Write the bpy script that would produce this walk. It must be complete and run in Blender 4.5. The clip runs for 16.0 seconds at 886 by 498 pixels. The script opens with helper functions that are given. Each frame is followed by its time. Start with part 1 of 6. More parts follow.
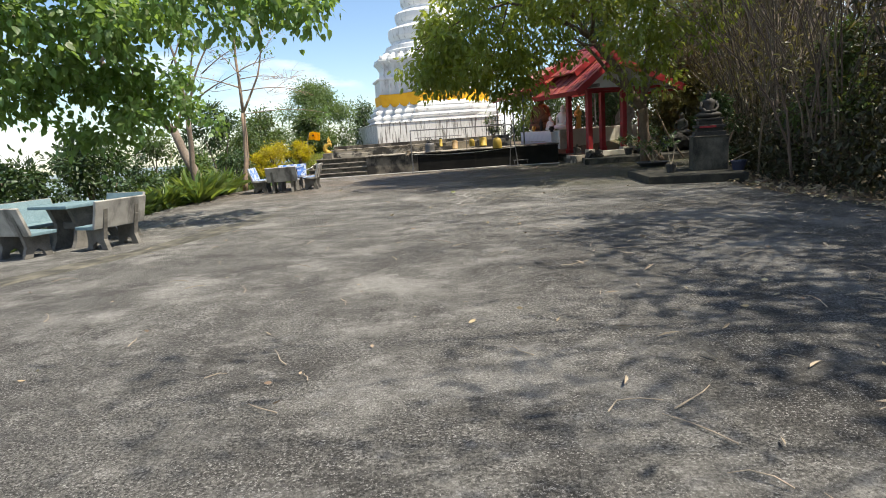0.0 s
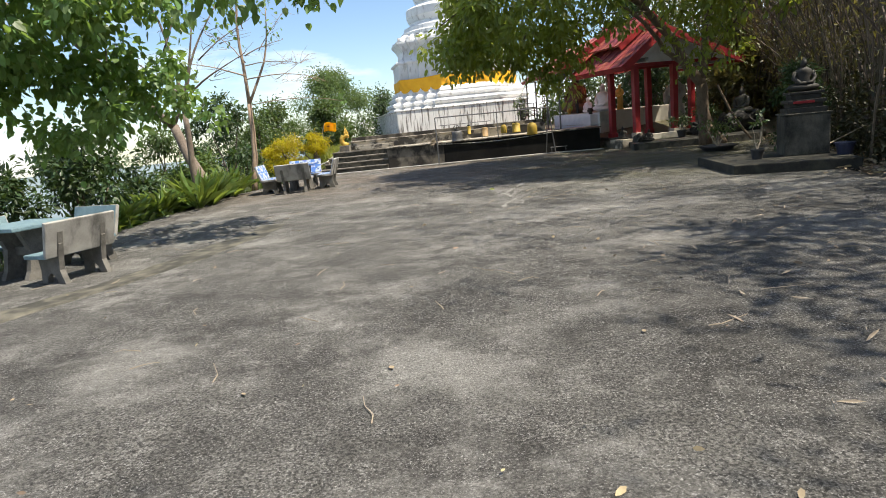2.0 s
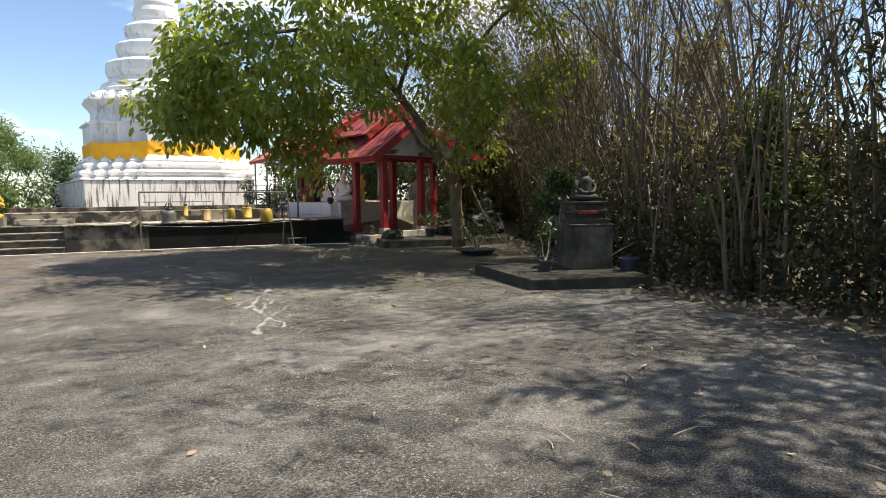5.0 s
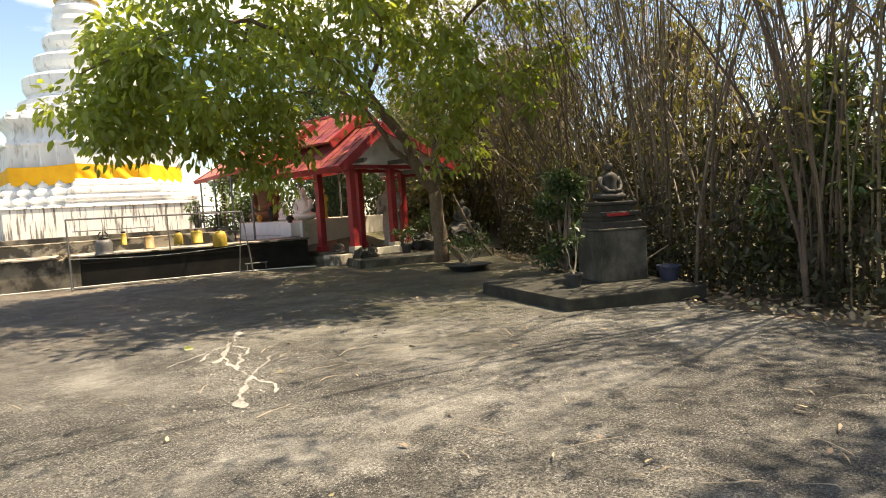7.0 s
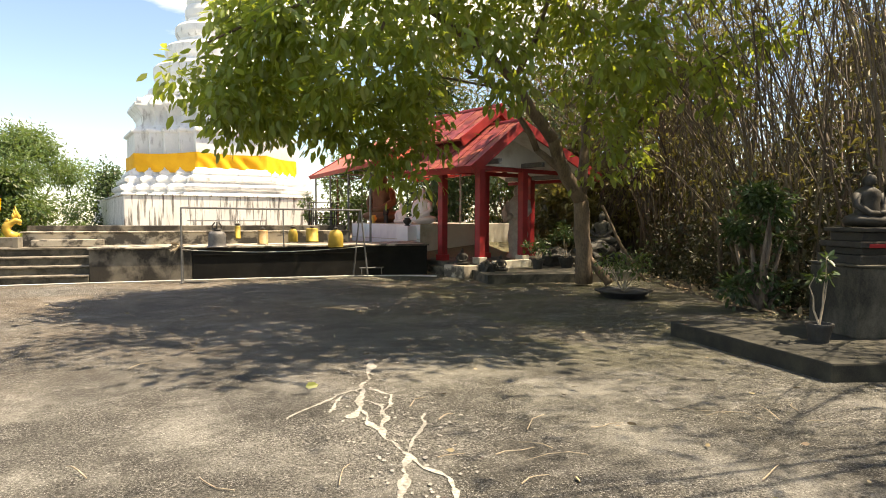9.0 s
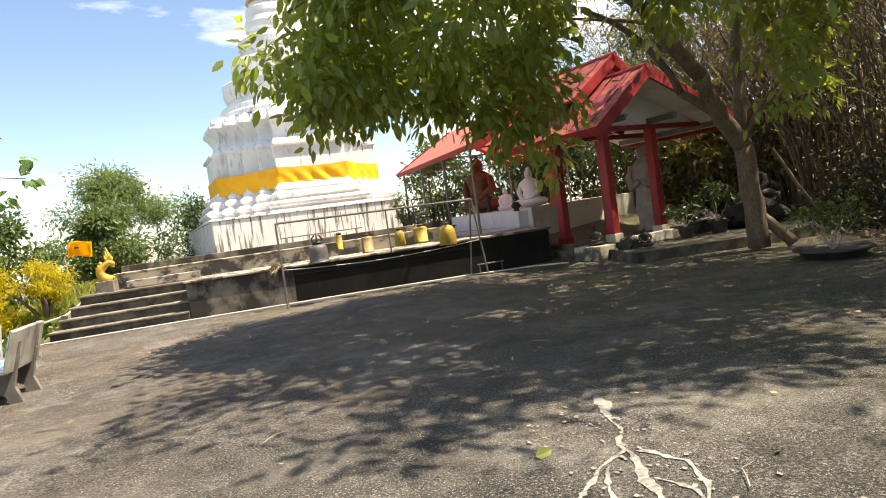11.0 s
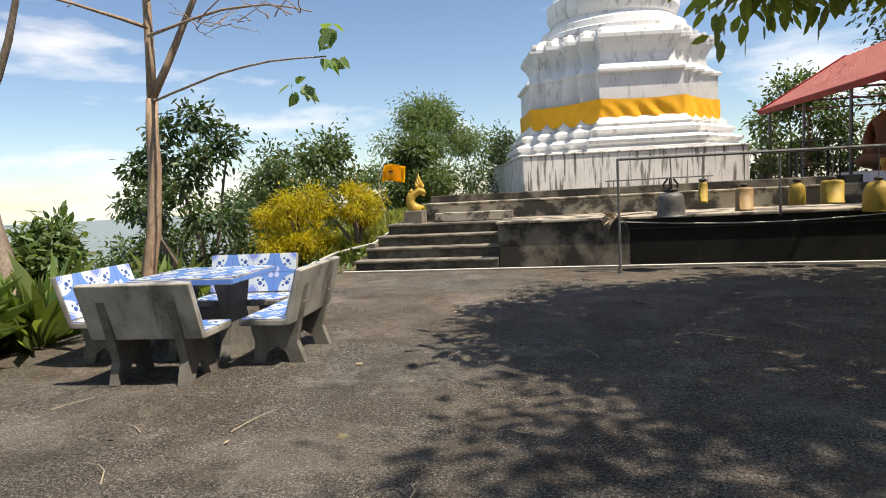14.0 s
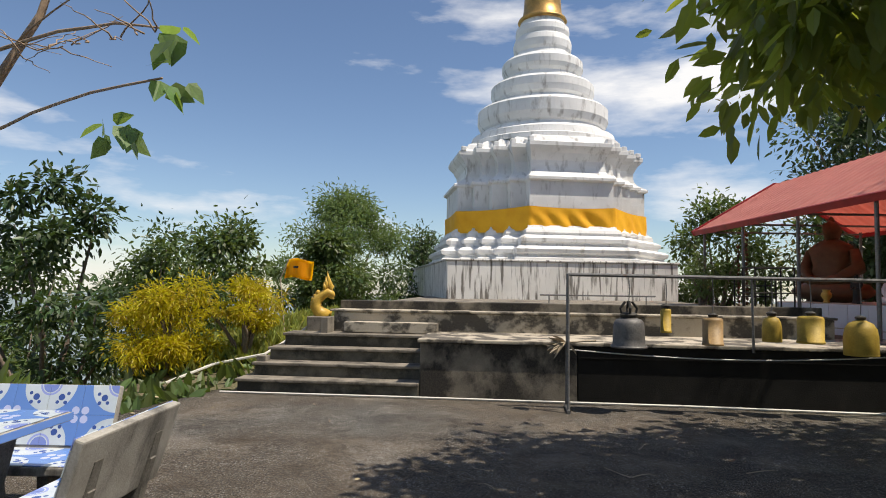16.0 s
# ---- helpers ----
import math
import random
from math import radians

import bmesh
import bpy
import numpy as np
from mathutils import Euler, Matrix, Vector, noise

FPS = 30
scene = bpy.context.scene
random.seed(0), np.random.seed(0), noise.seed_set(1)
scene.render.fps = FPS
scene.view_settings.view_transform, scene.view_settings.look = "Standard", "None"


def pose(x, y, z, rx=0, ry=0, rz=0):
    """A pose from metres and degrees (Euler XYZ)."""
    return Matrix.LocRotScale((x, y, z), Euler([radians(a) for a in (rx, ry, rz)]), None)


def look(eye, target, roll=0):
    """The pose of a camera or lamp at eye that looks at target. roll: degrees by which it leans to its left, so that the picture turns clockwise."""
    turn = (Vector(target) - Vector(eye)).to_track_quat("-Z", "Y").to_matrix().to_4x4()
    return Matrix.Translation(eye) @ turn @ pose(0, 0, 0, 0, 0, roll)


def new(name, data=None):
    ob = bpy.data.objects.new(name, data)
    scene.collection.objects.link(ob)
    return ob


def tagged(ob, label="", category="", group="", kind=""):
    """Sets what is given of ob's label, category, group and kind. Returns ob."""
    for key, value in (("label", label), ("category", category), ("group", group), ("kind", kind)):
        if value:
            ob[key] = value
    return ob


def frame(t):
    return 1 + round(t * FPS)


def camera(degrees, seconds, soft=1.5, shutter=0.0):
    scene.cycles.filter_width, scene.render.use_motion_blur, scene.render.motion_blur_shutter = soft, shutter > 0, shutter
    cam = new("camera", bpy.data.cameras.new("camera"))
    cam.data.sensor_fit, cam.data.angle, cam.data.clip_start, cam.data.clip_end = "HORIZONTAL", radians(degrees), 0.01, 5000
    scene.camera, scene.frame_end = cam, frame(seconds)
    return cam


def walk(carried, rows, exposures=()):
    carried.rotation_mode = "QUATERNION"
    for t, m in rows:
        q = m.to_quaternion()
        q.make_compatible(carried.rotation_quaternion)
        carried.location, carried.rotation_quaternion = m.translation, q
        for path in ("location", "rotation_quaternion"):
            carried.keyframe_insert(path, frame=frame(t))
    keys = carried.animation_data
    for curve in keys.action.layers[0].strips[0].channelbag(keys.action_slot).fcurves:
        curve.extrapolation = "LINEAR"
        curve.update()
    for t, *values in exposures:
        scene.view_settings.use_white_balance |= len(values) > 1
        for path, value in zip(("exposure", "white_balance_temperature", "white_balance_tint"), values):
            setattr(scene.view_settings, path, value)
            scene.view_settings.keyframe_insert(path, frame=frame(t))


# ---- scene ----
cam = camera(71.4, 16.0, 1.0, 0.0)
PATH = [
    (0, (0.359, 0.247, 1.437), (0.301, 2.213, 1.073), -4.1),
    (0.5, (0.319, 0.816, 1.476), (0.225, 2.791, 1.176), -4.3),
    (1, (0.228, 1.469, 1.427), (0.171, 3.429, 1.035), -4.2),
    (1.5, (0.174, 2.005, 1.452), (0.136, 3.977, 1.121), -2.9),
    (2, (-0.045, 2.606, 1.499), (-0.174, 4.562, 1.098), -5.9),
    (2.5, (-0.058, 3.042, 1.546), (-0.211, 5.017, 1.272), -7.2),
    (3, (-0.129, 3.633, 1.553), (-0.184, 5.612, 1.27), -8.8),
    (3.5, (-0.262, 4.289, 1.563), (-0.195, 6.256, 1.208), -9.3),
    (4, (-0.339, 4.863, 1.511), (-0.045, 6.794, 1.082), -5.9),
    (4.5, (-0.453, 5.411, 1.508), (-0.103, 7.319, 1.02), -1.9),
    (5, (-0.386, 5.96, 1.537), (0.401, 7.791, 1.359), -0.6),
    (5.2, (-0.392, 6.218, 1.543), (0.511, 7.994, 1.369), 0.1),
    (7.3, (-0.4, 8.456, 1.473), (0.537, 10.217, 1.335), -3.6),
    (7.5, (-0.435, 8.756, 1.495), (0.472, 10.529, 1.312), -2.2),
    (8, (-0.442, 9.267, 1.493), (0.412, 11.07, 1.347), -1.6),
    (8.2, (-0.417, 9.43, 1.541), (0.381, 11.262, 1.448), -1.5),
    (10.3, (-0.7, 11.783, 1.351), (-0.137, 13.696, 1.198), -0.9),
    (10.5, (-0.785, 11.968, 1.414), (-0.219, 13.881, 1.276), -3.7),
    (11, (-0.84, 12.472, 1.388), (-0.409, 14.423, 1.279), -8.0),
    (11.5, (-0.887, 12.986, 1.356), (-0.507, 14.944, 1.217), -6.2),
    (12, (-1.06, 13.45, 1.378), (-0.919, 15.439, 1.223), -6.5),
    (12.5, (-1.196, 14.023, 1.422), (-1.284, 16.016, 1.29), -3.0),
    (13, (-1.417, 14.445, 1.399), (-1.732, 16.408, 1.182), -3.7),
    (13.5, (-1.501, 14.985, 1.378), (-1.884, 16.935, 1.149), -1.5),
    (14, (-1.69, 15.442, 1.368), (-2.171, 17.374, 1.177), -3.1),
    (14.5, (-1.837, 15.904, 1.379), (-2.32, 17.834, 1.173), -4.5),
    (15, (-1.903, 16.327, 1.467), (-2.33, 18.28, 1.387), -4.6),
    (15.5, (-1.997, 16.774, 1.504), (-2.34, 18.743, 1.582), -3.2),
    (16, (-2.083, 17.25, 1.517), (-2.292, 19.235, 1.635), 0.8),
]
walk(cam, [(t, look(eye, target, roll)) for t, eye, target, roll in PATH],
     [(0, 0.75, 7000, 10), (4.5, 0.75, 7100, 10), (5.2, 0.95, 7400, 12), (7.3, 1.4, 9000, 12), (8.2, 1.4, 9000, 12), (10.3, 1.35, 8600, 12), (11.5, 1.2, 7900, 12), (12.5, 0.88, 7300, 12), (14.5, 0.45, 7700, 12), (15.0, 0.58, 7900, 12), (15.5, 0.42, 7700, 12), (16.0, 0.16, 7200, 12)])

# ---- light ----
SUN_EL, SUN_AZ = 62.0, 104.0      # degrees above the horizon; from +y towards +x
sun_way = Vector((math.sin(radians(SUN_AZ)) * math.cos(radians(SUN_EL)), math.cos(radians(SUN_AZ)) * math.cos(radians(SUN_EL)), math.sin(radians(SUN_EL))))
sun = new("sun", bpy.data.lights.new("sun", "SUN"))
sun.data.energy, sun.data.angle, sun.data.color = 5.0, radians(0.6), (1.0, 0.96, 0.88)
sun.matrix_world = look((20, 0, 40), Vector((20, 0, 40)) - sun_way)

world = bpy.data.worlds.new("world")
scene.world = world
world.use_nodes = True
wn, wl = world.node_tree.nodes, world.node_tree.links
wn.clear()
w_out = wn.new("ShaderNodeOutputWorld")
w_bg = wn.new("ShaderNodeBackground")
w_sky = wn.new("ShaderNodeTexSky")
w_sky.sky_type, w_sky.sun_disc = "NISHITA", False
w_sky.sun_elevation, w_sky.sun_rotation = radians(SUN_EL), radians(SUN_AZ)
w_sky.air_density, w_sky.dust_density, w_sky.ozone_density = 1.0, 0.15, 1.2
w_bg.inputs["Strength"].default_value = 0.1
w_co = wn.new("ShaderNodeTexCoord")
w_map = wn.new("ShaderNodeMapping")
w_map.inputs["Scale"].default_value = (1.0, 1.0, 3.6)
w_map.inputs["Location"].default_value = (0.35, 0.1, 0.2)
w_no = wn.new("ShaderNodeTexNoise")
w_no.inputs["Scale"].default_value, w_no.inputs["Detail"].default_value, w_no.inputs["Roughness"].default_value = 2.6, 7.0, 0.55
w_ra = wn.new("ShaderNodeValToRGB")
w_ra.color_ramp.elements[0].position, w_ra.color_ramp.elements[1].position = 0.505, 0.67
w_mix = wn.new("ShaderNodeMix")
w_mix.data_type = "RGBA"
w_mix.inputs["B"].default_value = (8.4, 8.9, 9.6, 1)
wl.new(w_co.outputs["Generated"], w_map.inputs["Vector"])
wl.new(w_map.outputs["Vector"], w_no.inputs["Vector"])
wl.new(w_no.outputs["Fac"], w_ra.inputs["Fac"])
wl.new(w_ra.outputs["Color"], w_mix.inputs["Factor"])
w_tint = wn.new("ShaderNodeMix")
w_tint.data_type, w_tint.blend_type = "RGBA", "MULTIPLY"
w_tint.inputs["Factor"].default_value = 1.0
w_tint.inputs["B"].default_value = (0.86, 0.98, 1.14, 1)
wl.new(w_sky.outputs["Color"], w_tint.inputs["A"])
wl.new(w_tint.outputs["Result"], w_mix.inputs["A"])
wl.new(w_mix.outputs["Result"], w_bg.inputs["Color"])
wl.new(w_bg.outputs["Background"], w_out.inputs["Surface"])


# ---- materials ----
def material(name, colours, rough=0.8, scale=6.0, detail=6.0, bump=0.2, metal=0.0, fine=60.0, fine_mix=0.25, stretch=(1, 1, 1),
             stain=None, stain_scale=1.5, stain_edge=(0.5, 0.7), stain_stretch=(1, 1, 1), vary=0.0, clear=0.0, spec=0.5):
    """A surface: two colours mixed by coarse noise, fine grain over them, and stains of one more colour."""
    m = bpy.data.materials.new(name)
    m.use_nodes = True
    n, l = m.node_tree.nodes, m.node_tree.links
    b = n["Principled BSDF"]
    b.inputs["Roughness"].default_value, b.inputs["Metallic"].default_value = rough, metal
    b.inputs["Specular IOR Level"].default_value = spec
    b.inputs["Coat Weight"].default_value = clear
    co = n.new("ShaderNodeTexCoord")
    mp = n.new("ShaderNodeMapping")
    mp.inputs["Scale"].default_value = stretch
    l.new(co.outputs["Object"], mp.inputs["Vector"])

    def noise_of(s, d, vec):
        t = n.new("ShaderNodeTexNoise")
        t.inputs["Scale"].default_value, t.inputs["Detail"].default_value, t.inputs["Roughness"].default_value = s, d, 0.6
        l.new(vec, t.inputs["Vector"])
        return t.outputs["Fac"]

    def ramp_of(fac, lo, hi):
        r = n.new("ShaderNodeMapRange")
        r.inputs["From Min"].default_value, r.inputs["From Max"].default_value = lo, hi
        l.new(fac, r.inputs["Value"])
        return r.outputs["Result"]

    def mix_of(fac, a, c, mode="MIX"):
        x = n.new("ShaderNodeMix")
        x.data_type, x.blend_type = "RGBA", mode
        for key, v in (("Factor", fac), ("A", a), ("B", c)):
            if isinstance(v, (tuple, float, int)):
                x.inputs[key].default_value = (*v, 1) if isinstance(v, tuple) else v
            else:
                l.new(v, x.inputs[key])
        return x.outputs["Result"]

    coarse = noise_of(scale, detail, mp.outputs["Vector"])
    grain = noise_of(fine, 3.0, mp.outputs["Vector"])
    colour = mix_of(ramp_of(coarse, 0.32, 0.68), colours[0], colours[1])
    if stain:
        sp = n.new("ShaderNodeMapping")
        sp.inputs["Scale"].default_value = stain_stretch
        sp.inputs["Location"].default_value = (3.1, 1.7, 0.4)
        l.new(co.outputs["Object"], sp.inputs["Vector"])
        colour = mix_of(ramp_of(noise_of(stain_scale, 7.0, sp.outputs["Vector"]), *stain_edge), colour, stain)
    shade = ramp_of(grain, 0.3, 0.7)
    colour = mix_of(fine_mix, colour, mix_of(shade, tuple(0.35 * v for v in colours[0]), tuple(min(1.0, 1.5 * v) for v in colours[1])))
    if vary:
        info = n.new("ShaderNodeNewGeometry")
        hsv = n.new("ShaderNodeHueSaturation")
        l.new(ramp_of(info.outputs["Random Per Island"], -0.5 / vary + 0.5, 0.5 / vary + 0.5), hsv.inputs["Hue"])
        mp2 = n.new("ShaderNodeMapRange")
        mp2.inputs["To Min"].default_value, mp2.inputs["To Max"].default_value = 1 - 5 * vary, 1 + 7 * vary
        l.new(info.outputs["Random Per Island"], mp2.inputs["Value"])
        l.new(mp2.outputs["Result"], hsv.inputs["Value"])
        l.new(colour, hsv.inputs["Color"])
        colour = hsv.outputs["Color"]
    l.new(colour, b.inputs["Base Color"])
    bp = n.new("ShaderNodeBump")
    bp.inputs["Strength"].default_value, bp.inputs["Distance"].default_value = bump, 0.01
    l.new(mix_of(0.5, coarse, grain), bp.inputs["Height"])
    l.new(bp.outputs["Normal"], b.inputs["Normal"])
    return m


def leaf_material(name, a, c, back=0.3, rough=0.45):
    m = material(name, (a, c), rough, 3.0, 2.0, 0.05, fine_mix=0.0, vary=0.06)
    n, l = m.node_tree.nodes, m.node_tree.links
    b = n["Principled BSDF"]
    out = n["Material Output"]
    tr = n.new("ShaderNodeBsdfTranslucent")
    tr.inputs["Color"].default_value = (min(1, c[0] * 2.4), min(1, c[1] * 2.4), c[2] * 1.2, 1)
    mx = n.new("ShaderNodeMixShader")
    mx.inputs["Fac"].default_value = back
    l.new(b.outputs["BSDF"], mx.inputs[1])
    l.new(tr.outputs["BSDF"], mx.inputs[2])
    l.new(mx.outputs["Shader"], out.inputs["Surface"])
    return m


def concrete_material():
    """Old yard concrete: worn cement with exposed grit, pale dusty patches, black damp patches and some moss."""
    m = bpy.data.materials.new("old_concrete")
    m.use_nodes = True
    n, l = m.node_tree.nodes, m.node_tree.links
    b = n["Principled BSDF"]
    b.inputs["Roughness"].default_value = 0.92
    b.inputs["Specular IOR Level"].default_value = 0.3
    co = n.new("ShaderNodeTexCoord")

    def field(scale, detail, lo, hi, rough=0.6, shift=0.0):
        mp = n.new("ShaderNodeMapping")
        mp.inputs["Location"].default_value = (shift, shift * 0.7, 0)
        l.new(co.outputs["Object"], mp.inputs["Vector"])
        t = n.new("ShaderNodeTexNoise")
        t.inputs["Scale"].default_value, t.inputs["Detail"].default_value, t.inputs["Roughness"].default_value = scale, detail, rough
        l.new(mp.outputs["Vector"], t.inputs["Vector"])
        r = n.new("ShaderNodeMapRange")
        r.inputs["From Min"].default_value, r.inputs["From Max"].default_value = lo, hi
        l.new(t.outputs["Fac"], r.inputs["Value"])
        return r.outputs["Result"]

    def mixed(fac, a, c):
        x = n.new("ShaderNodeMix")
        x.data_type = "RGBA"
        for key, v in (("Factor", fac), ("A", a), ("B", c)):
            if isinstance(v, tuple):
                x.inputs[key].default_value = (*v, 1)
            else:
                l.new(v, x.inputs[key])
        return x.outputs["Result"]

    def weaker(fac, k):
        x = n.new("ShaderNodeMath")
        x.operation = "MULTIPLY"
        x.inputs[1].default_value = k
        l.new(fac, x.inputs[0])
        return x.outputs[0]

    base = mixed(field(1.1, 9.0, 0.38, 0.62), (0.095, 0.089, 0.08), (0.25, 0.24, 0.215))
    smooth_skin = field(0.75, 12.0, 0.51, 0.6, 0.72, 41.0)
    base = mixed(weaker(smooth_skin, 0.6), base, (0.33, 0.318, 0.29))
    base = mixed(weaker(field(3.4, 10.0, 0.52, 0.62, 0.88, 5.0), 0.85), base, (0.48, 0.46, 0.42))
    base = mixed(weaker(field(0.32, 8.0, 0.5, 0.64, 0.62, 9.0), 0.6), base, (0.05, 0.047, 0.041))
    place = n.new("ShaderNodeSeparateXYZ")
    l.new(co.outputs["Object"], place.inputs[0])

    def along(socket, lo, hi):
        r = n.new("ShaderNodeMapRange")
        r.inputs["From Min"].default_value, r.inputs["From Max"].default_value = lo, hi
        l.new(socket, r.inputs["Value"])
        return r.outputs["Result"]

    def times(a, c):
        x = n.new("ShaderNodeMath")
        x.operation = "MULTIPLY"
        l.new(a, x.inputs[0])
        l.new(c, x.inputs[1])
        return x.outputs[0]

    # brown leaf tannin towards the steps, moss by the porch
    base = mixed(weaker(times(along(place.outputs["Y"], 15.0, 19.5), field(0.5, 8.0, 0.3, 0.55, 0.65, 33.0)), 0.75), base, (0.17, 0.122, 0.078))
    base = mixed(weaker(times(along(place.outputs["X"], 0.0, 3.5), times(along(place.outputs["Y"], 12.5, 17.0), field(0.7, 8.0, 0.36, 0.54, 0.65, 21.0))), 0.85), base, (0.085, 0.082, 0.022))
    grit = field(40.0, 6.0, 0.35, 0.65, 0.75, 2.0)
    worn = field(0.75, 12.0, 0.6, 0.48, 0.72, 41.0)
    base = mixed(weaker(field(13.0, 9.0, 0.53, 0.62, 0.85, 55.0), 0.4), base, (0.46, 0.44, 0.4))
    base = mixed(weaker(field(9.0, 9.0, 0.47, 0.38, 0.85, 71.0), 0.4), base, (0.05, 0.047, 0.042))
    base = mixed(weaker(field(58.0, 6.0, 0.52, 0.4, 0.9, 6.0), 0.75), base, (0.03, 0.029, 0.026))
    base = mixed(weaker(times(worn, field(46.0, 6.0, 0.55, 0.44, 0.75, 2.0)), 0.85), base, (0.026, 0.025, 0.023))
    base = mixed(weaker(times(field(68.0, 5.0, 0.55, 0.63, 0.8, 14.0), field(2.2, 8.0, 0.36, 0.54, 0.75, 3.0)), 0.9), base, (0.64, 0.62, 0.58))
    l.new(base, b.inputs["Base Color"])
    bp = n.new("ShaderNodeBump")
    bp.inputs["Strength"].default_value, bp.inputs["Distance"].default_value = 0.9, 0.016
    l.new(grit, bp.inputs["Height"])
    l.new(bp.outputs["Normal"], b.inputs["Normal"])
    return m


M_CONCRETE = concrete_material()
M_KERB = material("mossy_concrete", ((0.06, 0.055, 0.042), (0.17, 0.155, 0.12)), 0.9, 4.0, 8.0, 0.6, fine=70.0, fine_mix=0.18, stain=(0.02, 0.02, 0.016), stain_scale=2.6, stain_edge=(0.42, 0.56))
M_SLAB = material("black_mossy_slab", ((0.016, 0.015, 0.012), (0.065, 0.06, 0.042)), 0.9, 4.0, 8.0, 0.6, fine=70.0, fine_mix=0.18, stain=(0.012, 0.012, 0.01), stain_scale=1.8, stain_edge=(0.42, 0.6))
M_PEDESTAL = material("mottled_grey_masonry", ((0.05, 0.047, 0.036), (0.17, 0.155, 0.12)), 0.9, 3.0, 8.0, 0.5, fine=70.0, fine_mix=0.15, stain=(0.012, 0.012, 0.009), stain_scale=1.8, stain_edge=(0.4, 0.58), stain_stretch=(1.2, 1.2, 0.6))
# near black: the deep shade on this wall is in its colour, with algae
M_SHADE_ALGAE_WALL = material("shade_black_algae_plaster", ((0.008, 0.008, 0.0075), (0.02, 0.019, 0.017)), 0.85, 1.5, 8.0, 0.5, fine=60.0, fine_mix=0.15, stain=(0.035, 0.031, 0.025), stain_scale=1.6, stain_edge=(0.6, 0.76), stain_stretch=(1.4, 1.4, 0.4), spec=0.2)
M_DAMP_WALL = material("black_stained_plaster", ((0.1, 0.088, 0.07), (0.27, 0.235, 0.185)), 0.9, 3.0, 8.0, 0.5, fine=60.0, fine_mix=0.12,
                       stain=(0.012, 0.011, 0.01), stain_scale=2.0, stain_edge=(0.41, 0.53), stain_stretch=(1, 1, 0.75))
M_PEEL_WALL = material("peeling_cream_plaster", ((0.36, 0.31, 0.24), (0.52, 0.46, 0.37)), 0.9, 1.2, 8.0, 0.4, fine=60.0, fine_mix=0.14,
                       stain=(0.045, 0.04, 0.034), stain_scale=2.3, stain_edge=(0.46, 0.54), stain_stretch=(1, 1, 1.2))
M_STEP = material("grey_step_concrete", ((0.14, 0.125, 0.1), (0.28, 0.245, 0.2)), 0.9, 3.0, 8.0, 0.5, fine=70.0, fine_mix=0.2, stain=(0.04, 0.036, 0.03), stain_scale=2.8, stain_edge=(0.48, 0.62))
M_WHITE = material("weathered_whitewash", ((0.66, 0.66, 0.65), (0.8, 0.8, 0.79)), 0.85, 1.2, 8.0, 0.3, fine=40.0, fine_mix=0.08,
                   stain=(0.22, 0.2, 0.175), stain_scale=2.4, stain_edge=(0.55, 0.76), stain_stretch=(1.8, 1.8, 0.5))
M_WHITE_BASE = material("streaked_whitewash", ((0.62, 0.61, 0.58), (0.78, 0.77, 0.74)), 0.85, 1.2, 8.0, 0.3, fine=40.0, fine_mix=0.1,
                        stain=(0.12, 0.108, 0.09), stain_scale=4.2, stain_edge=(0.51, 0.61), stain_stretch=(2.4, 2.4, 0.2))
M_GOLD_CLOTH = material("yellow_cloth", ((0.8, 0.36, 0.008), (0.9, 0.45, 0.015)), 0.75, 2.0, 4.0, 0.15, fine=200.0, fine_mix=0.06)
M_GOLD = material("gilt_metal", ((0.4, 0.22, 0.06), (0.55, 0.34, 0.1)), 0.45, 3.0, 5.0, 0.2, metal=0.7, fine_mix=0.2, stain=(0.15, 0.1, 0.05), stain_scale=2.0, stain_edge=(0.45, 0.7))
M_GOLD_PAINT = material("gold_paint", ((0.46, 0.27, 0.035), (0.62, 0.4, 0.07)), 0.45, 9.0, 5.0, 0.3, fine_mix=0.15)
M_BELL_DARK = material("dark_bronze", ((0.08, 0.08, 0.085), (0.16, 0.155, 0.15)), 0.6, 12.0, 5.0, 0.3, metal=0.4, fine_mix=0.3)
M_BELL_GOLD = material("dull_gold_bell", ((0.28, 0.18, 0.02), (0.42, 0.29, 0.04)), 0.65, 9.0, 5.0, 0.2, fine_mix=0.2)
M_BELL_RUST = material("brown_bell_metal", ((0.2, 0.12, 0.05), (0.34, 0.22, 0.09)), 0.6, 9.0, 5.0, 0.2, fine_mix=0.2)
M_STEEL = material("grey_painted_steel", ((0.1, 0.1, 0.1), (0.2, 0.2, 0.2)), 0.5, 20.0, 5.0, 0.2, metal=0.3, fine_mix=0.3, stain=(0.12, 0.06, 0.03), stain_scale=8.0, stain_edge=(0.58, 0.72))
M_RED = material("red_paint", ((0.27, 0.012, 0.016), (0.36, 0.02, 0.022)), 0.55, 4.0, 6.0, 0.2, fine_mix=0.12, stain=(0.13, 0.012, 0.014), stain_scale=3.0, stain_edge=(0.5, 0.75))
M_TILE = material("red_roof_tile", ((0.19, 0.03, 0.026), (0.34, 0.06, 0.05)), 0.7, 5.0, 6.0, 0.4, fine_mix=0.25, vary=0.03)
M_SHEET = material("salmon_roof_sheet", ((0.72, 0.27, 0.22), (0.8, 0.34, 0.28)), 0.5, 1.5, 5.0, 0.1, fine_mix=0.06)
M_CEILING = material("white_ceiling_board", ((0.68, 0.68, 0.67), (0.78, 0.78, 0.77)), 0.8, 2.0, 4.0, 0.1, fine_mix=0.05, stain=(0.5, 0.48, 0.44), stain_scale=1.5)
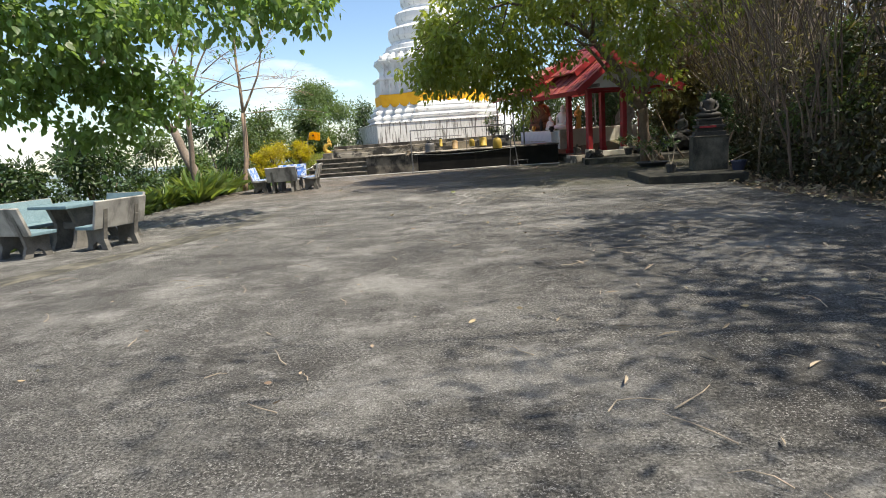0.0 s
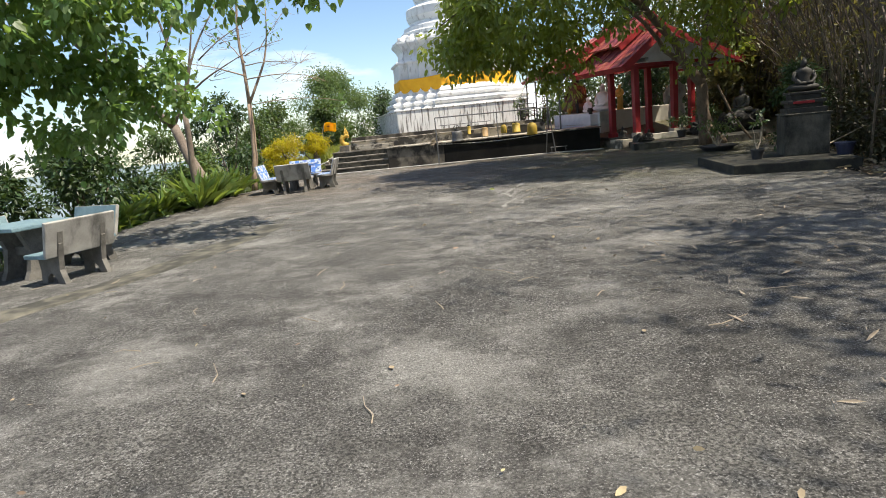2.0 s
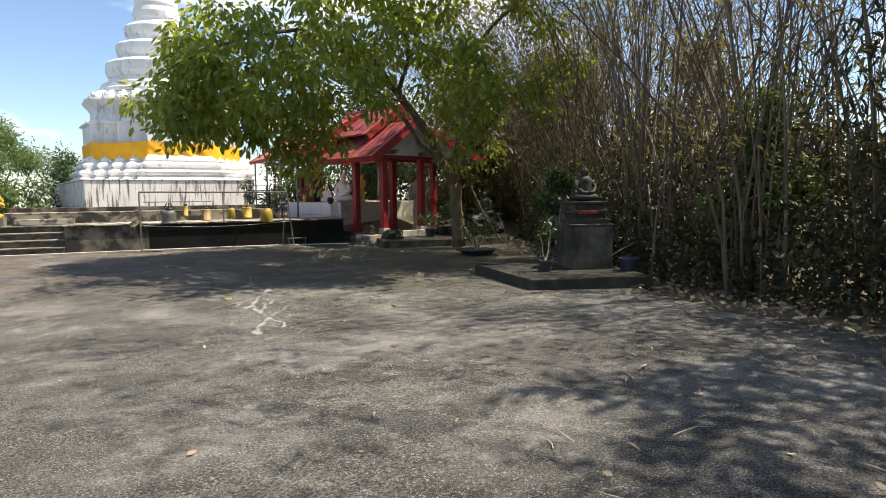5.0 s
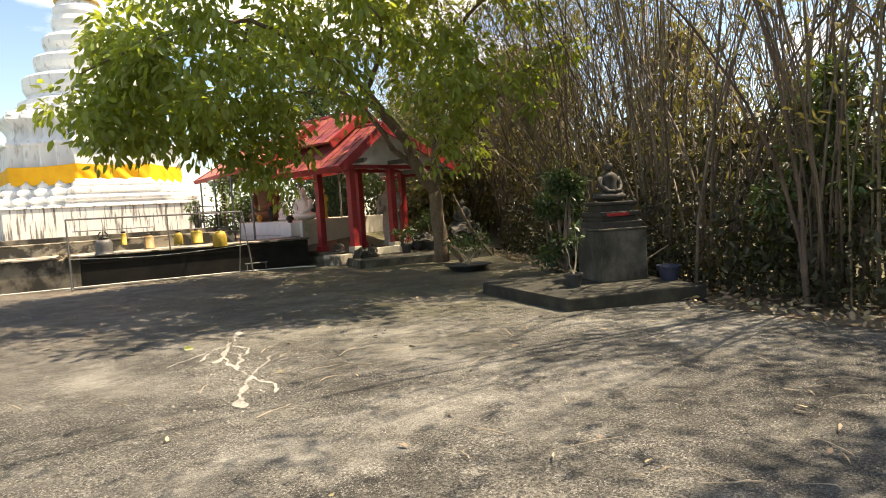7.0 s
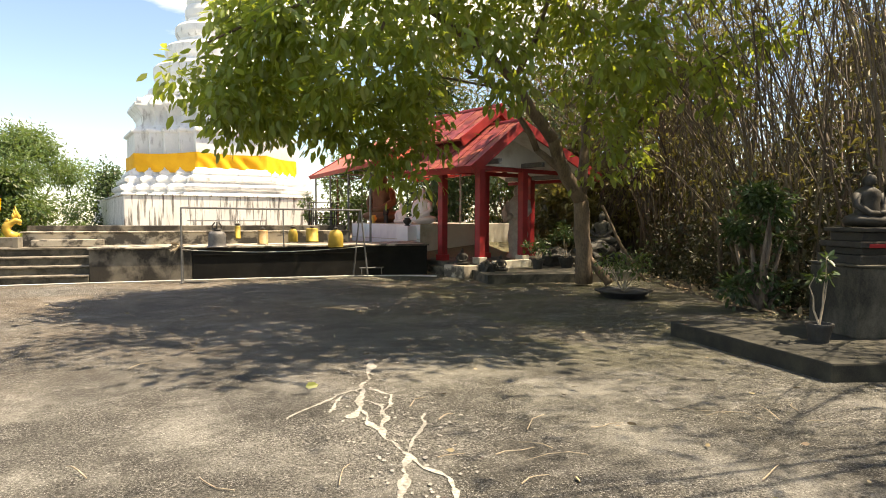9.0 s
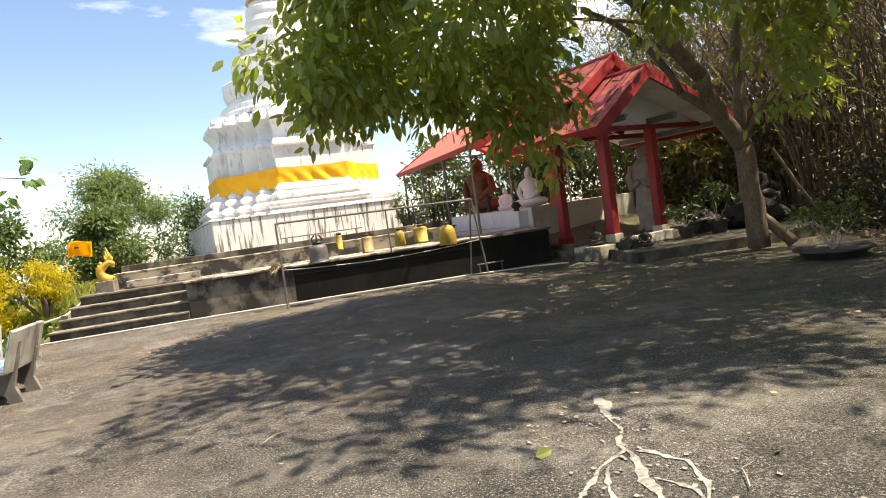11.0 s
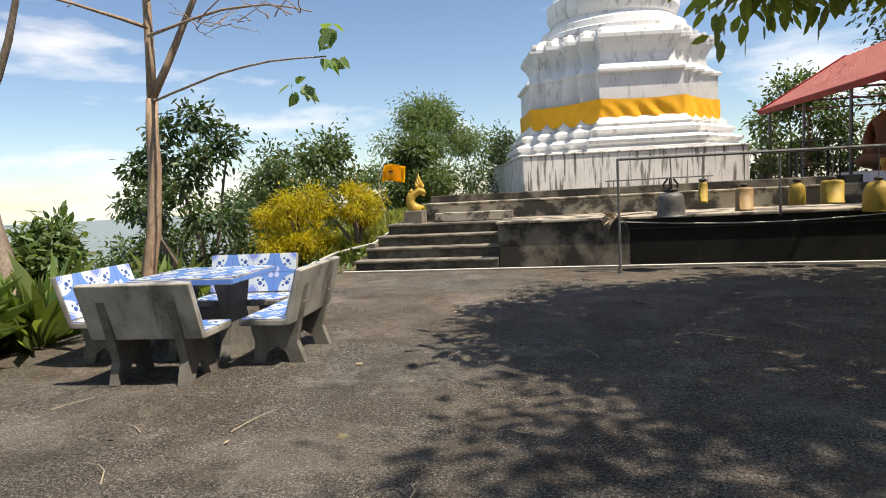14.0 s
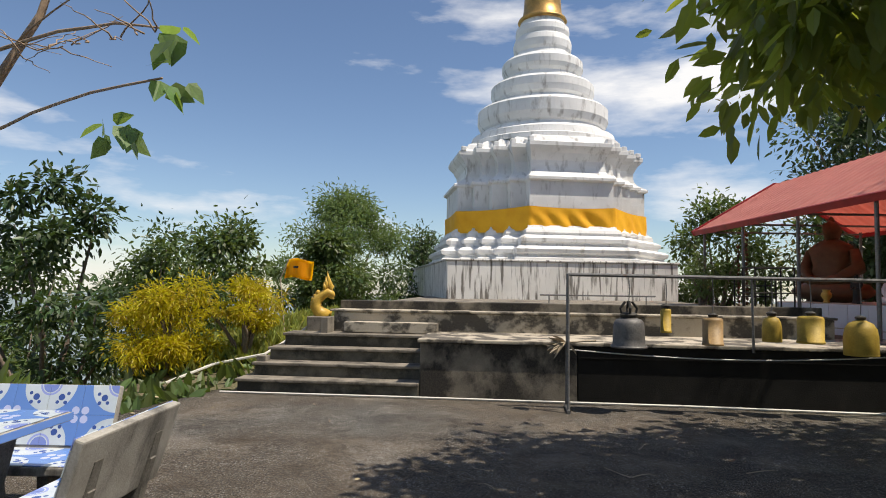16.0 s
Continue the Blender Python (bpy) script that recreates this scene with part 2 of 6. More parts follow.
M_TABLE_CLOTH = material("white_altar_tiles", ((0.7, 0.72, 0.75), (0.8, 0.82, 0.84)), 0.4, 2.0, 4.0, 0.1, fine_mix=0.08)
M_CREAM = material("cream_painted_wall", ((0.48, 0.44, 0.36), (0.58, 0.54, 0.45)), 0.8, 1.5, 6.0, 0.2, fine_mix=0.1, stain=(0.3, 0.26, 0.2), stain_scale=1.2)
M_STATUE_WHITE = material("white_statue_plaster", ((0.72, 0.73, 0.74), (0.8, 0.8, 0.8)), 0.6, 4.0, 5.0, 0.15, fine_mix=0.06)
M_STATUE_ROSE = material("rose_grey_stucco", ((0.26, 0.22, 0.19), (0.44, 0.39, 0.34)), 0.7, 5.0, 5.0, 0.3, fine_mix=0.2)
# pale stucco with the tree's shade painted in as a darker colour
M_STATUE_SHADED = material("shaded_stucco", ((0.06, 0.054, 0.046), (0.2, 0.18, 0.15)), 0.75, 6.0, 6.0, 0.4, fine_mix=0.25, stain=(0.02, 0.018, 0.015), stain_scale=5.0, stain_edge=(0.45, 0.6))
M_STATUE_DARK = material("dark_stone", ((0.012, 0.011, 0.009), (0.04, 0.036, 0.029)), 0.7, 8.0, 5.0, 0.4, fine_mix=0.3)
M_ORANGE = material("orange_robe", ((0.09, 0.045, 0.022), (0.16, 0.08, 0.034)), 0.7, 5.0, 5.0, 0.3, fine_mix=0.15)
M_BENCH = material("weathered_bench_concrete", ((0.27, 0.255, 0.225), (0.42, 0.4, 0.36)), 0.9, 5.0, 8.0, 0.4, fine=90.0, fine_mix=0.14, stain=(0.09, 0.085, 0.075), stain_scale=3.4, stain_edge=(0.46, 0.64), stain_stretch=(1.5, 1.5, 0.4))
# darker than M_BENCH; for legs, ribs and crosspieces
M_BENCH_DARK = material("darker_bench_concrete", ((0.06, 0.056, 0.048), (0.2, 0.185, 0.16)), 0.9, 5.0, 8.0, 0.4, fine=90.0, fine_mix=0.3)
M_TILE_WHITE = material("white_glazed_tile", ((0.72, 0.75, 0.8), (0.8, 0.82, 0.85)), 0.25, 3.0, 4.0, 0.03, fine_mix=0.05)
M_TILE_BLUE = material("blue_glaze", ((0.10, 0.2, 0.5), (0.18, 0.3, 0.6)), 0.25, 14.0, 4.0, 0.03, fine_mix=0.1)
M_TILE_NAVY = material("navy_glaze", ((0.02, 0.03, 0.09), (0.04, 0.05, 0.14)), 0.25, 14.0, 4.0, 0.03, fine_mix=0.1)
M_TILE_TEAL = material("faded_teal_terrazzo", ((0.1, 0.17, 0.2), (0.2, 0.29, 0.31)), 0.5, 9.0, 6.0, 0.1, fine_mix=0.3)
M_SOIL = material("dry_leaf_soil", ((0.11, 0.08, 0.05), (0.2, 0.15, 0.1)), 0.95, 1.5, 8.0, 0.8, fine=40.0, fine_mix=0.5, stain=(0.055, 0.075, 0.025), stain_scale=0.25, stain_edge=(0.42, 0.6))
# distance haze is painted into this pale blue-grey land colour
M_FAR = material("haze_tinted_far_land", ((0.15, 0.2, 0.21), (0.2, 0.25, 0.26)), 0.95, 0.01, 8.0, 0.0, fine=0.02, fine_mix=0.08, stain=(0.4, 0.42, 0.42), stain_scale=0.03, stain_edge=(0.68, 0.74))
M_BARK = material("grey_brown_bark", ((0.11, 0.08, 0.06), (0.24, 0.19, 0.15)), 0.9, 6.0, 8.0, 0.8, fine=40.0, fine_mix=0.35, stretch=(1, 1, 0.35))
M_BARK_BROWN = material("brown_bark", ((0.075, 0.05, 0.034), (0.19, 0.135, 0.09)), 0.9, 6.0, 8.0, 0.8, fine=40.0, fine_mix=0.35, stretch=(1, 1, 0.35))
M_BARK_PALE = material("pale_smooth_bark", ((0.26, 0.17, 0.11), (0.4, 0.29, 0.2)), 0.9, 5.0, 8.0, 0.5, fine=40.0, fine_mix=0.3, stretch=(1, 1, 0.4))
M_CULM = material("dry_bamboo_culm", ((0.045, 0.034, 0.025), (0.175, 0.13, 0.092)), 0.75, 2.0, 4.0, 0.2, fine_mix=0.2, vary=0.05)
M_TWIG = material("dead_twig", ((0.3, 0.24, 0.17), (0.46, 0.38, 0.28)), 0.9, 9.0, 4.0, 0.2, fine_mix=0.2)
M_DRY_LEAF = material("fallen_leaf", ((0.2, 0.14, 0.08), (0.42, 0.34, 0.22)), 0.85, 5.0, 4.0, 0.2, fine_mix=0.1, vary=0.06)
M_CHALK = material("white_paint_spill", ((0.2, 0.19, 0.172), (0.36, 0.345, 0.315)), 0.85, 8.0, 6.0, 0.2, fine=34.0, fine_mix=0.5, stain=(0.15, 0.142, 0.128), stain_scale=4.0, stain_edge=(0.42, 0.6))
M_ROPE = material("pale_pvc_pipe", ((0.55, 0.53, 0.48), (0.68, 0.66, 0.6)), 0.6, 9.0, 4.0, 0.1, fine_mix=0.1)
M_POT = material("black_plastic_pot", ((0.02, 0.02, 0.02), (0.045, 0.045, 0.045)), 0.6, 8.0, 4.0, 0.1, fine_mix=0.2)
M_POT_BLUE = material("blue_plastic_pot", ((0.015, 0.02, 0.045), (0.03, 0.035, 0.07)), 0.5, 8.0, 4.0, 0.1, fine_mix=0.15)
M_FLAG = leaf_material("orange_yellow_flag", (0.85, 0.24, 0.01), (0.9, 0.3, 0.015), 0.4)
L_BROAD = leaf_material("broad_green_leaf", (0.07, 0.105, 0.022), (0.19, 0.22, 0.055), 0.44)
L_HEART = leaf_material("heart_leaf", (0.065, 0.12, 0.04), (0.14, 0.21, 0.075), 0.4)
L_DARK = leaf_material("dark_bush_leaf", (0.024, 0.046, 0.017), (0.05, 0.083, 0.028), 0.2)
L_MID = leaf_material("mid_green_leaf", (0.04, 0.068, 0.02), (0.083, 0.118, 0.036), 0.25)
L_FINE = leaf_material("fine_pale_leaf", (0.07, 0.115, 0.045), (0.13, 0.18, 0.075), 0.3)
L_YELLOW = leaf_material("golden_leaf", (0.24, 0.185, 0.014), (0.46, 0.37, 0.024), 0.3)
L_STRAP = leaf_material("strap_leaf", (0.075, 0.12, 0.03), (0.17, 0.22, 0.065), 0.35)
L_GRASS = leaf_material("bright_grass", (0.12, 0.15, 0.035), (0.26, 0.27, 0.08), 0.3)
# very dark leaf: the gloom inside the thicket is put into its colour
L_SHADED_BRUSH = leaf_material("shaded_brush_leaf", (0.02, 0.022, 0.009), (0.048, 0.046, 0.019), 0.12, 0.6)
L_BAMBOO = leaf_material("bamboo_leaf", (0.06, 0.055, 0.02), (0.16, 0.138, 0.056), 0.25)


# ---- mesh helpers ----
def part(name, bm, mat, parent=None, label=""):
    """Links a bmesh as one mesh object, under a parent if there is one."""
    me = bpy.data.meshes.new(name)
    bm.to_mesh(me)
    bm.free()
    me.materials.append(mat)
    ob = new(name, me)
    ob.parent = parent
    return tagged(ob, label)


def thing(name, label, category, m=None, group="", kind=""):
    """An Empty at the base of a thing."""
    ob = new(name)
    ob.empty_display_size = 0.1
    if m is not None:
        ob.matrix_basis = m
    return tagged(ob, label, category, group, kind)


def smooth(ob, on=True):
    for p in ob.data.polygons:
        p.use_smooth = on
    return ob


def add_box(bm, x0, x1, y0, y1, z0, z1, bevel=0.0, m=None):
    made = bmesh.ops.create_cube(bm, size=1.0)
    bmesh.ops.transform(bm, verts=made["verts"], matrix=Matrix.Translation(((x0 + x1) / 2, (y0 + y1) / 2, (z0 + z1) / 2)) @ Matrix.Diagonal((x1 - x0, y1 - y0, z1 - z0, 1)))
    vs = list(made["verts"])
    if bevel:
        es = list({e for v in vs for e in v.link_edges})
        out = bmesh.ops.bevel(bm, geom=es, offset=bevel, segments=2, affect="EDGES", profile=0.6)
        vs = list({v for f in out["faces"] for v in f.verts} | {v for v in vs if v.is_valid})
    if m is not None:
        seen, stack = set(vs), list(vs)
        while stack:
            for e in stack.pop().link_edges:
                for v in e.verts:
                    if v not in seen:
                        seen.add(v)
                        stack.append(v)
        bmesh.ops.transform(bm, verts=list(seen), matrix=m)
    return bm


def box(x0, x1, y0, y1, z0, z1, bevel=0.0, m=None):
    return add_box(bmesh.new(), x0, x1, y0, y1, z0, z1, bevel, m)


def add_tube(bm, points, radii, sides=8, cap=True):
    """A tube through points, with a radius at each."""
    rings, points = [], [Vector(p) for p in points]
    side = None
    for i, p in enumerate(points):
        way = (points[min(i + 1, len(points) - 1)] - points[max(i - 1, 0)]).normalized()
        if side is None:
            side = way.orthogonal().normalized()
        side = (side - way * side.dot(way)).normalized()
        up = way.cross(side)
        r = radii[i] if isinstance(radii, (list, tuple)) else radii
        rings.append([bm.verts.new(p + r * (math.cos(a) * side + math.sin(a) * up)) for a in (2 * math.pi * k / sides for k in range(sides))])
    for a, b in zip(rings, rings[1:]):
        for k in range(sides):
            bm.faces.new((a[k], a[(k + 1) % sides], b[(k + 1) % sides], b[k]))
    if cap:
        bm.faces.new(rings[0][::-1])
        bm.faces.new(rings[-1])
    return bm


def tube(points, radii, sides=8):
    return add_tube(bmesh.new(), points, radii, sides)


def lathe(profile, sides=32, bm=None, m=None):
    """A turned body from (radius, height) pairs."""
    bm = bm or bmesh.new()
    rings = [[bm.verts.new((r * math.cos(a), r * math.sin(a), z)) for a in (2 * math.pi * k / sides for k in range(sides))] for r, z in profile]
    if m is not None:
        for ring in rings:
            for v in ring:
                v.co = m @ v.co
    for a, b in zip(rings, rings[1:]):
        for k in range(sides):
            bm.faces.new((a[k], a[(k + 1) % sides], b[(k + 1) % sides], b[k]))
    bm.faces.new(rings[0][::-1])
    bm.faces.new(rings[-1])
    return bm


def stack(rings, cap=True):
    """A body through closed rings of points, all with as many points."""
    bm = bmesh.new()
    made = [[bm.verts.new(p) for p in ring] for ring in rings]
    n = len(made[0])
    for a, b in zip(made, made[1:]):
        for k in range(n):
            bm.faces.new((a[k], a[(k + 1) % n], b[(k + 1) % n], b[k]))
    if cap:
        bm.faces.new(made[0][::-1])
        bm.faces.new(made[-1])
    return bm


def prism(outline, z0, z1):
    return stack([[(x, y, z0) for x, y in outline], [(x, y, z1) for x, y in outline]])


def extruded(outline, x0, x1, m=None):
    """An outline in (y, z), drawn out along x."""
    bm = stack([[(x0, y, z) for y, z in outline], [(x1, y, z) for y, z in outline]])
    bmesh.ops.recalc_face_normals(bm, faces=bm.faces)
    if m is not None:
        bmesh.ops.transform(bm, verts=bm.verts, matrix=m)
    return bm


def blob(bm, c, r, sub=2, rough=0.0, seed=0.0, m=None):
    """A rounded lump with radii r about c."""
    made = bmesh.ops.create_icosphere(bm, subdivisions=sub, radius=1.0)
    for v in made["verts"]:
        k = 1 + rough * noise.noise(v.co * 2.2 + Vector((seed, seed * 0.7, 3.1)))
        v.co = Vector((v.co.x * r[0] * k, v.co.y * r[1] * k, v.co.z * r[2] * k))
        if m is not None:
            v.co = m @ v.co
        v.co += Vector(c)
    return bm


# a leaf's outline: along its length, across, and how far it droops
LEAF_OVAL = np.array([(0, 0, 0), (0.3, 0.21, -0.01), (0.7, 0.17, -0.07), (1, 0, -0.16), (0.7, -0.17, -0.07), (0.3, -0.21, -0.01)])
LEAF_HEART = np.array([(0, 0, 0), (0.12, 0.34, 0.0), (0.5, 0.33, -0.05), (1, 0, -0.2), (0.5, -0.33, -0.05), (0.12, -0.34, 0.0)])
LEAF_BLADE = np.array([(0, 0.02, 0), (0.35, 0.05, 0.05), (0.7, 0.035, -0.04), (1, 0, -0.22), (0.7, -0.035, -0.04), (0.35, -0.05, 0.05)])


def leaves(name, places, ways, sizes, mat, parent=None, shape=LEAF_OVAL, seed=1, label=""):
    """One mesh of many leaves: where each starts, which way it points, how long it is."""
    rng = np.random.default_rng(seed)
    places, ways = np.asarray(places, float), np.asarray(ways, float)
    n = len(places)
    ways = ways / (np.linalg.norm(ways, axis=1, keepdims=True) + 1e-9)
    ref = rng.normal(size=(n, 3)) * 0.6 + (0, 0, 1.0)
    side = np.cross(ways, ref)
    side /= np.linalg.norm(side, axis=1, keepdims=True) + 1e-9
    up = np.cross(side, ways)
    s = np.broadcast_to(np.asarray(sizes, float), (n,))[:, None, None]
    v = places[:, None] + s * (shape[None, :, :1] * ways[:, None] + shape[None, :, 1:2] * side[:, None] + shape[None, :, 2:] * up[:, None])
    me = bpy.data.meshes.new(name)
    idx = np.arange(n)[:, None] * 6
    faces = np.concatenate([idx + (0, 1, 2, 3), idx + (0, 3, 4, 5)]).tolist()
    me.from_pydata(v.reshape(-1, 3).tolist(), [], faces)
    me.materials.append(mat)
    ob = new(name, me)
    ob.parent = parent
    return tagged(ob, label)


def cloud(centres, radii, counts, rng, shell=0.55, droop=0.35):
    """Places and ways of leaves in lumps: more on their outside, pointing outwards and down."""
    out_p, out_w = [], []
    for c, r, k in zip(centres, radii, counts):
        d = rng.normal(size=(k, 3))
        d /= np.linalg.norm(d, axis=1, keepdims=True)
        f = shell + (1 - shell) * rng.random((k, 1)) ** 0.7
        f *= 1 + 0.26 * rng.normal(size=(k, 1))
        out_p.append(np.asarray(c) + d * f * np.asarray(r))
        out_w.append(d + rng.normal(size=(k, 3)) * 0.6 - (0, 0, droop))
    return np.concatenate(out_p), np.concatenate(out_w)


def limb(bm, a, b, r0, r1, bend=0.12, steps=6, sides=8, seed=0):
    """A bent, tapering branch; returns its points."""
    rng = random.Random(seed)
    a, b = Vector(a), Vector(b)
    off = Vector((rng.uniform(-1, 1), rng.uniform(-1, 1), rng.uniform(-0.3, 1))) * bend * (b - a).length
    pts = [a.lerp(b, t) + off * math.sin(math.pi * t) + 0.02 * Vector((rng.uniform(-1, 1), rng.uniform(-1, 1), 0)) * (0 < t < 1) for t in (i / steps for i in range(steps + 1))]
    add_tube(bm, pts, [r0 + (r1 - r0) * i / steps for i in range(steps + 1)], sides)
    return pts


# ---- the ground ----
def left_edge(y):
    return -6.9 - 0.55 * math.sin((y - 4) / 9.0) * (y > 4) + 0.12 * noise.noise(Vector((0.3, y * 0.9, 0))) + max(0.0, (y - 20) * 0.2)


def right_edge(y):
    return 6.3 + 0.25 * noise.noise(Vector((4.3, y * 0.5, 0))) + max(0.0, y - 13.5) * 0.3


def yard_height(x, y):
    return 0.012 * noise.noise(Vector((x * 0.6, y * 0.6, 0)))


def build_yard():
    bm = bmesh.new()
    rows = []
    for j in range(101):
        y = -8 + (25.72 + 8) * j / 100
        a, b = left_edge(y), right_edge(y)
        row = [bm.verts.new((a, y, -0.12))]
        row += [bm.verts.new((a + (b - a) * i / 48, y, yard_height(a + (b - a) * i / 48, y))) for i in range(49)]
        row.append(bm.verts.new((b, y, -0.12)))
        rows.append(row)
    for r, s in zip(rows, rows[1:]):
        for k in range(len(r) - 1):
            bm.faces.new((r[k], r[k + 1], s[k + 1], s[k]))
    ob = smooth(part("pavement", bm, M_CONCRETE))
    tagged(ob, "cracked grey concrete yard with dark damp stains", "pavement", kind="structure")


build_yard()


def land_height(x, y):
    """The hilltop, falling away on the open side."""
    z = -0.07
    if y > 25.5:
        z += min(1.0, (y - 25.5) / 3.0) * 0.75 * max(0.0, min(1.0, (x + 8.5) / 2.0))
    fall = max(0.0, -x - 7.6)
    z -= 0.45 * fall if fall < 60 else 27 + 0.35 * (fall - 60)
    far = max(0.0, math.hypot(x, y - 15) - 45)
    z -= 0.5 * far
    z += 0.06 * noise.noise(Vector((x * 0.5, y * 0.5, 0))) * (abs(x) > 7.2)
    return max(z, -95 + 5 * noise.noise(Vector((x * 0.004, y * 0.004, 1))))


def build_land():
    def steps(centre, fine, span, reach, growth):
        out, d, s = [0.0], 0.0, fine
        while d < reach:
            d += s
            if d > span:
                s *= growth
            out.append(d)
        return sorted({centre - v for v in out} | {centre + v for v in out})

    xs, ys = steps(-2, 0.5, 14, 4200, 1.32), steps(16, 0.7, 24, 4200, 1.32)
    verts = [(x, y, land_height(x, y)) for y in ys for x in xs]
    w = len(xs)
    faces = [(j * w + i, j * w + i + 1, (j + 1) * w + i + 1, (j + 1) * w + i) for j in range(len(ys) - 1) for i in range(w - 1)]
    me = bpy.data.meshes.new("ground")
    me.from_pydata(verts, [], faces)
    me.materials.append(M_SOIL)
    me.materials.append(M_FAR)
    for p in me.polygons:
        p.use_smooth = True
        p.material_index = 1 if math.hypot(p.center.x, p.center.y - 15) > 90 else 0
    tagged(new("ground", me), "dry soil of a wooded hilltop above a haze-tinted plain", "ground", kind="structure")


build_land()

# ---- terrace, stairs, upper platform ----
WALL_Y = 25.62
SX0, SX1 = -5.82, -3.26          # the stairs
# east stretch and its band carry painted shade, not only algae
tagged(part("wall_terrace_east", box(-1.15, 4.55, WALL_Y - 0.003, 27.2, -0.15, 0.74, 0.006), M_SHADE_ALGAE_WALL), "terrace wall stretch coloured near black for shade and algae", "wall", kind="structure")
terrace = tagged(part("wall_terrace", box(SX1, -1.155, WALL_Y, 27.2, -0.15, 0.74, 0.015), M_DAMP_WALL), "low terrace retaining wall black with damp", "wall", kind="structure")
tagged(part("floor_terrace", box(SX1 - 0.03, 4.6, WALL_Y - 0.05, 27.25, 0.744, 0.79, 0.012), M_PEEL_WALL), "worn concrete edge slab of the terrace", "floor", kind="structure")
tagged(part("trim_terrace", box(-1.15, 4.55, WALL_Y - 0.03, WALL_Y - 0.002, 0.58, 0.735, 0.006), M_SHADE_ALGAE_WALL), "dark projecting band along the terrace wall", "trim", kind="structure")


def build_stairs():
    stairs = thing("stairs", "four broad weathered concrete steps up to the terrace", "stairs", kind="structure")
    for k in range(4):
        x0 = SX0 + 0.11 * k
        z0, z1 = 0.19 * k, 0.19 * (k + 1)
        # risers get a darker concrete than the treads
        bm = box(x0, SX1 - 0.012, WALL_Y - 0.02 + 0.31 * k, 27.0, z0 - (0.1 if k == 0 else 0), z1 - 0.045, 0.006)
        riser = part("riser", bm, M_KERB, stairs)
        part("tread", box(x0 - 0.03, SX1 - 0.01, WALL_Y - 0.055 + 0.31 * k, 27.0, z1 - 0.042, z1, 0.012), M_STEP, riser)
    part("post", box(SX0 + 0.12, SX0 + 0.26, WALL_Y + 0.33, WALL_Y + 0.5, 0.19, 0.46, 0.01), M_STEP, stairs)


build_stairs()
PX0 = -4.86
tagged(part("wall_platform", box(PX0, 2.75, 27.0, 27.5, 0.6, 1.077, 0.015), M_PEEL_WALL), "peeling cream plaster wall of the upper platform", "wall", kind="structure")
tagged(part("trim_platform", box(PX0 - 0.06, 2.78, 26.96, 27.355, 1.08, 1.115, 0.012), M_PEEL_WALL), "worn grey ledge on the platform wall", "trim", kind="structure")
tagged(part("wall_platform_upper", box(PX0, 2.75, 27.36, 27.6, 0.6, 1.25, 0.015), M_DAMP_WALL), "dark stained upper kerb of the platform", "wall", kind="structure")
tagged(part("floor_platform", box(PX0, 2.75, 27.605, 52.0, 0.55, 1.14, 0.01), M_STEP), "grey concrete floor slab of the platform", "floor", kind="structure")
plat_steps = thing("platform_steps", "two short stained steps up to the platform", "steps", kind="structure")
part("step", box(-4.62, SX1 + 0.1, 26.72, 27.0, 0.77, 0.93, 0.012), M_PEEL_WALL, plat_steps)
part("end_post", box(PX0 - 0.1, PX0 + 0.02, 26.6, 26.96, 0.6, 1.0, 0.012), M_STEP, plat_steps)


# ---- the stupa ----
STUPA = pose(-0.88, 39.7, 0, 0, 0, 13.4)


def redented(h, z, f=0.41, n=4):
    """A square of half-width h with stepped corners, as a ring of points at z."""
    w = h * f
    s = (h - w) / n
    quarter = [(h, -w), (h, w)]
    x, y = h, w
    for k in range(n):
        x -= s
        quarter.append((x, y))
        y += s
        quarter.append((x, y))
    quarter = quarter[1:-1]
    ring = []
    for t in range(4):
        c, q = (1, 0, -1, 0)[t], (0, 1, 0, -1)[t]
        ring += [(px * c - py * q, px * q + py * c, z) for px, py in quarter + [(w, h)]]
    return ring


def redented_body(profile):
    bm = stack([redented(*ring) for ring in profile])
    bmesh.ops.remove_doubles(bm, verts=bm.verts, dist=1e-4)
    bmesh.ops.recalc_face_normals(bm, faces=bm.faces)
    return bm


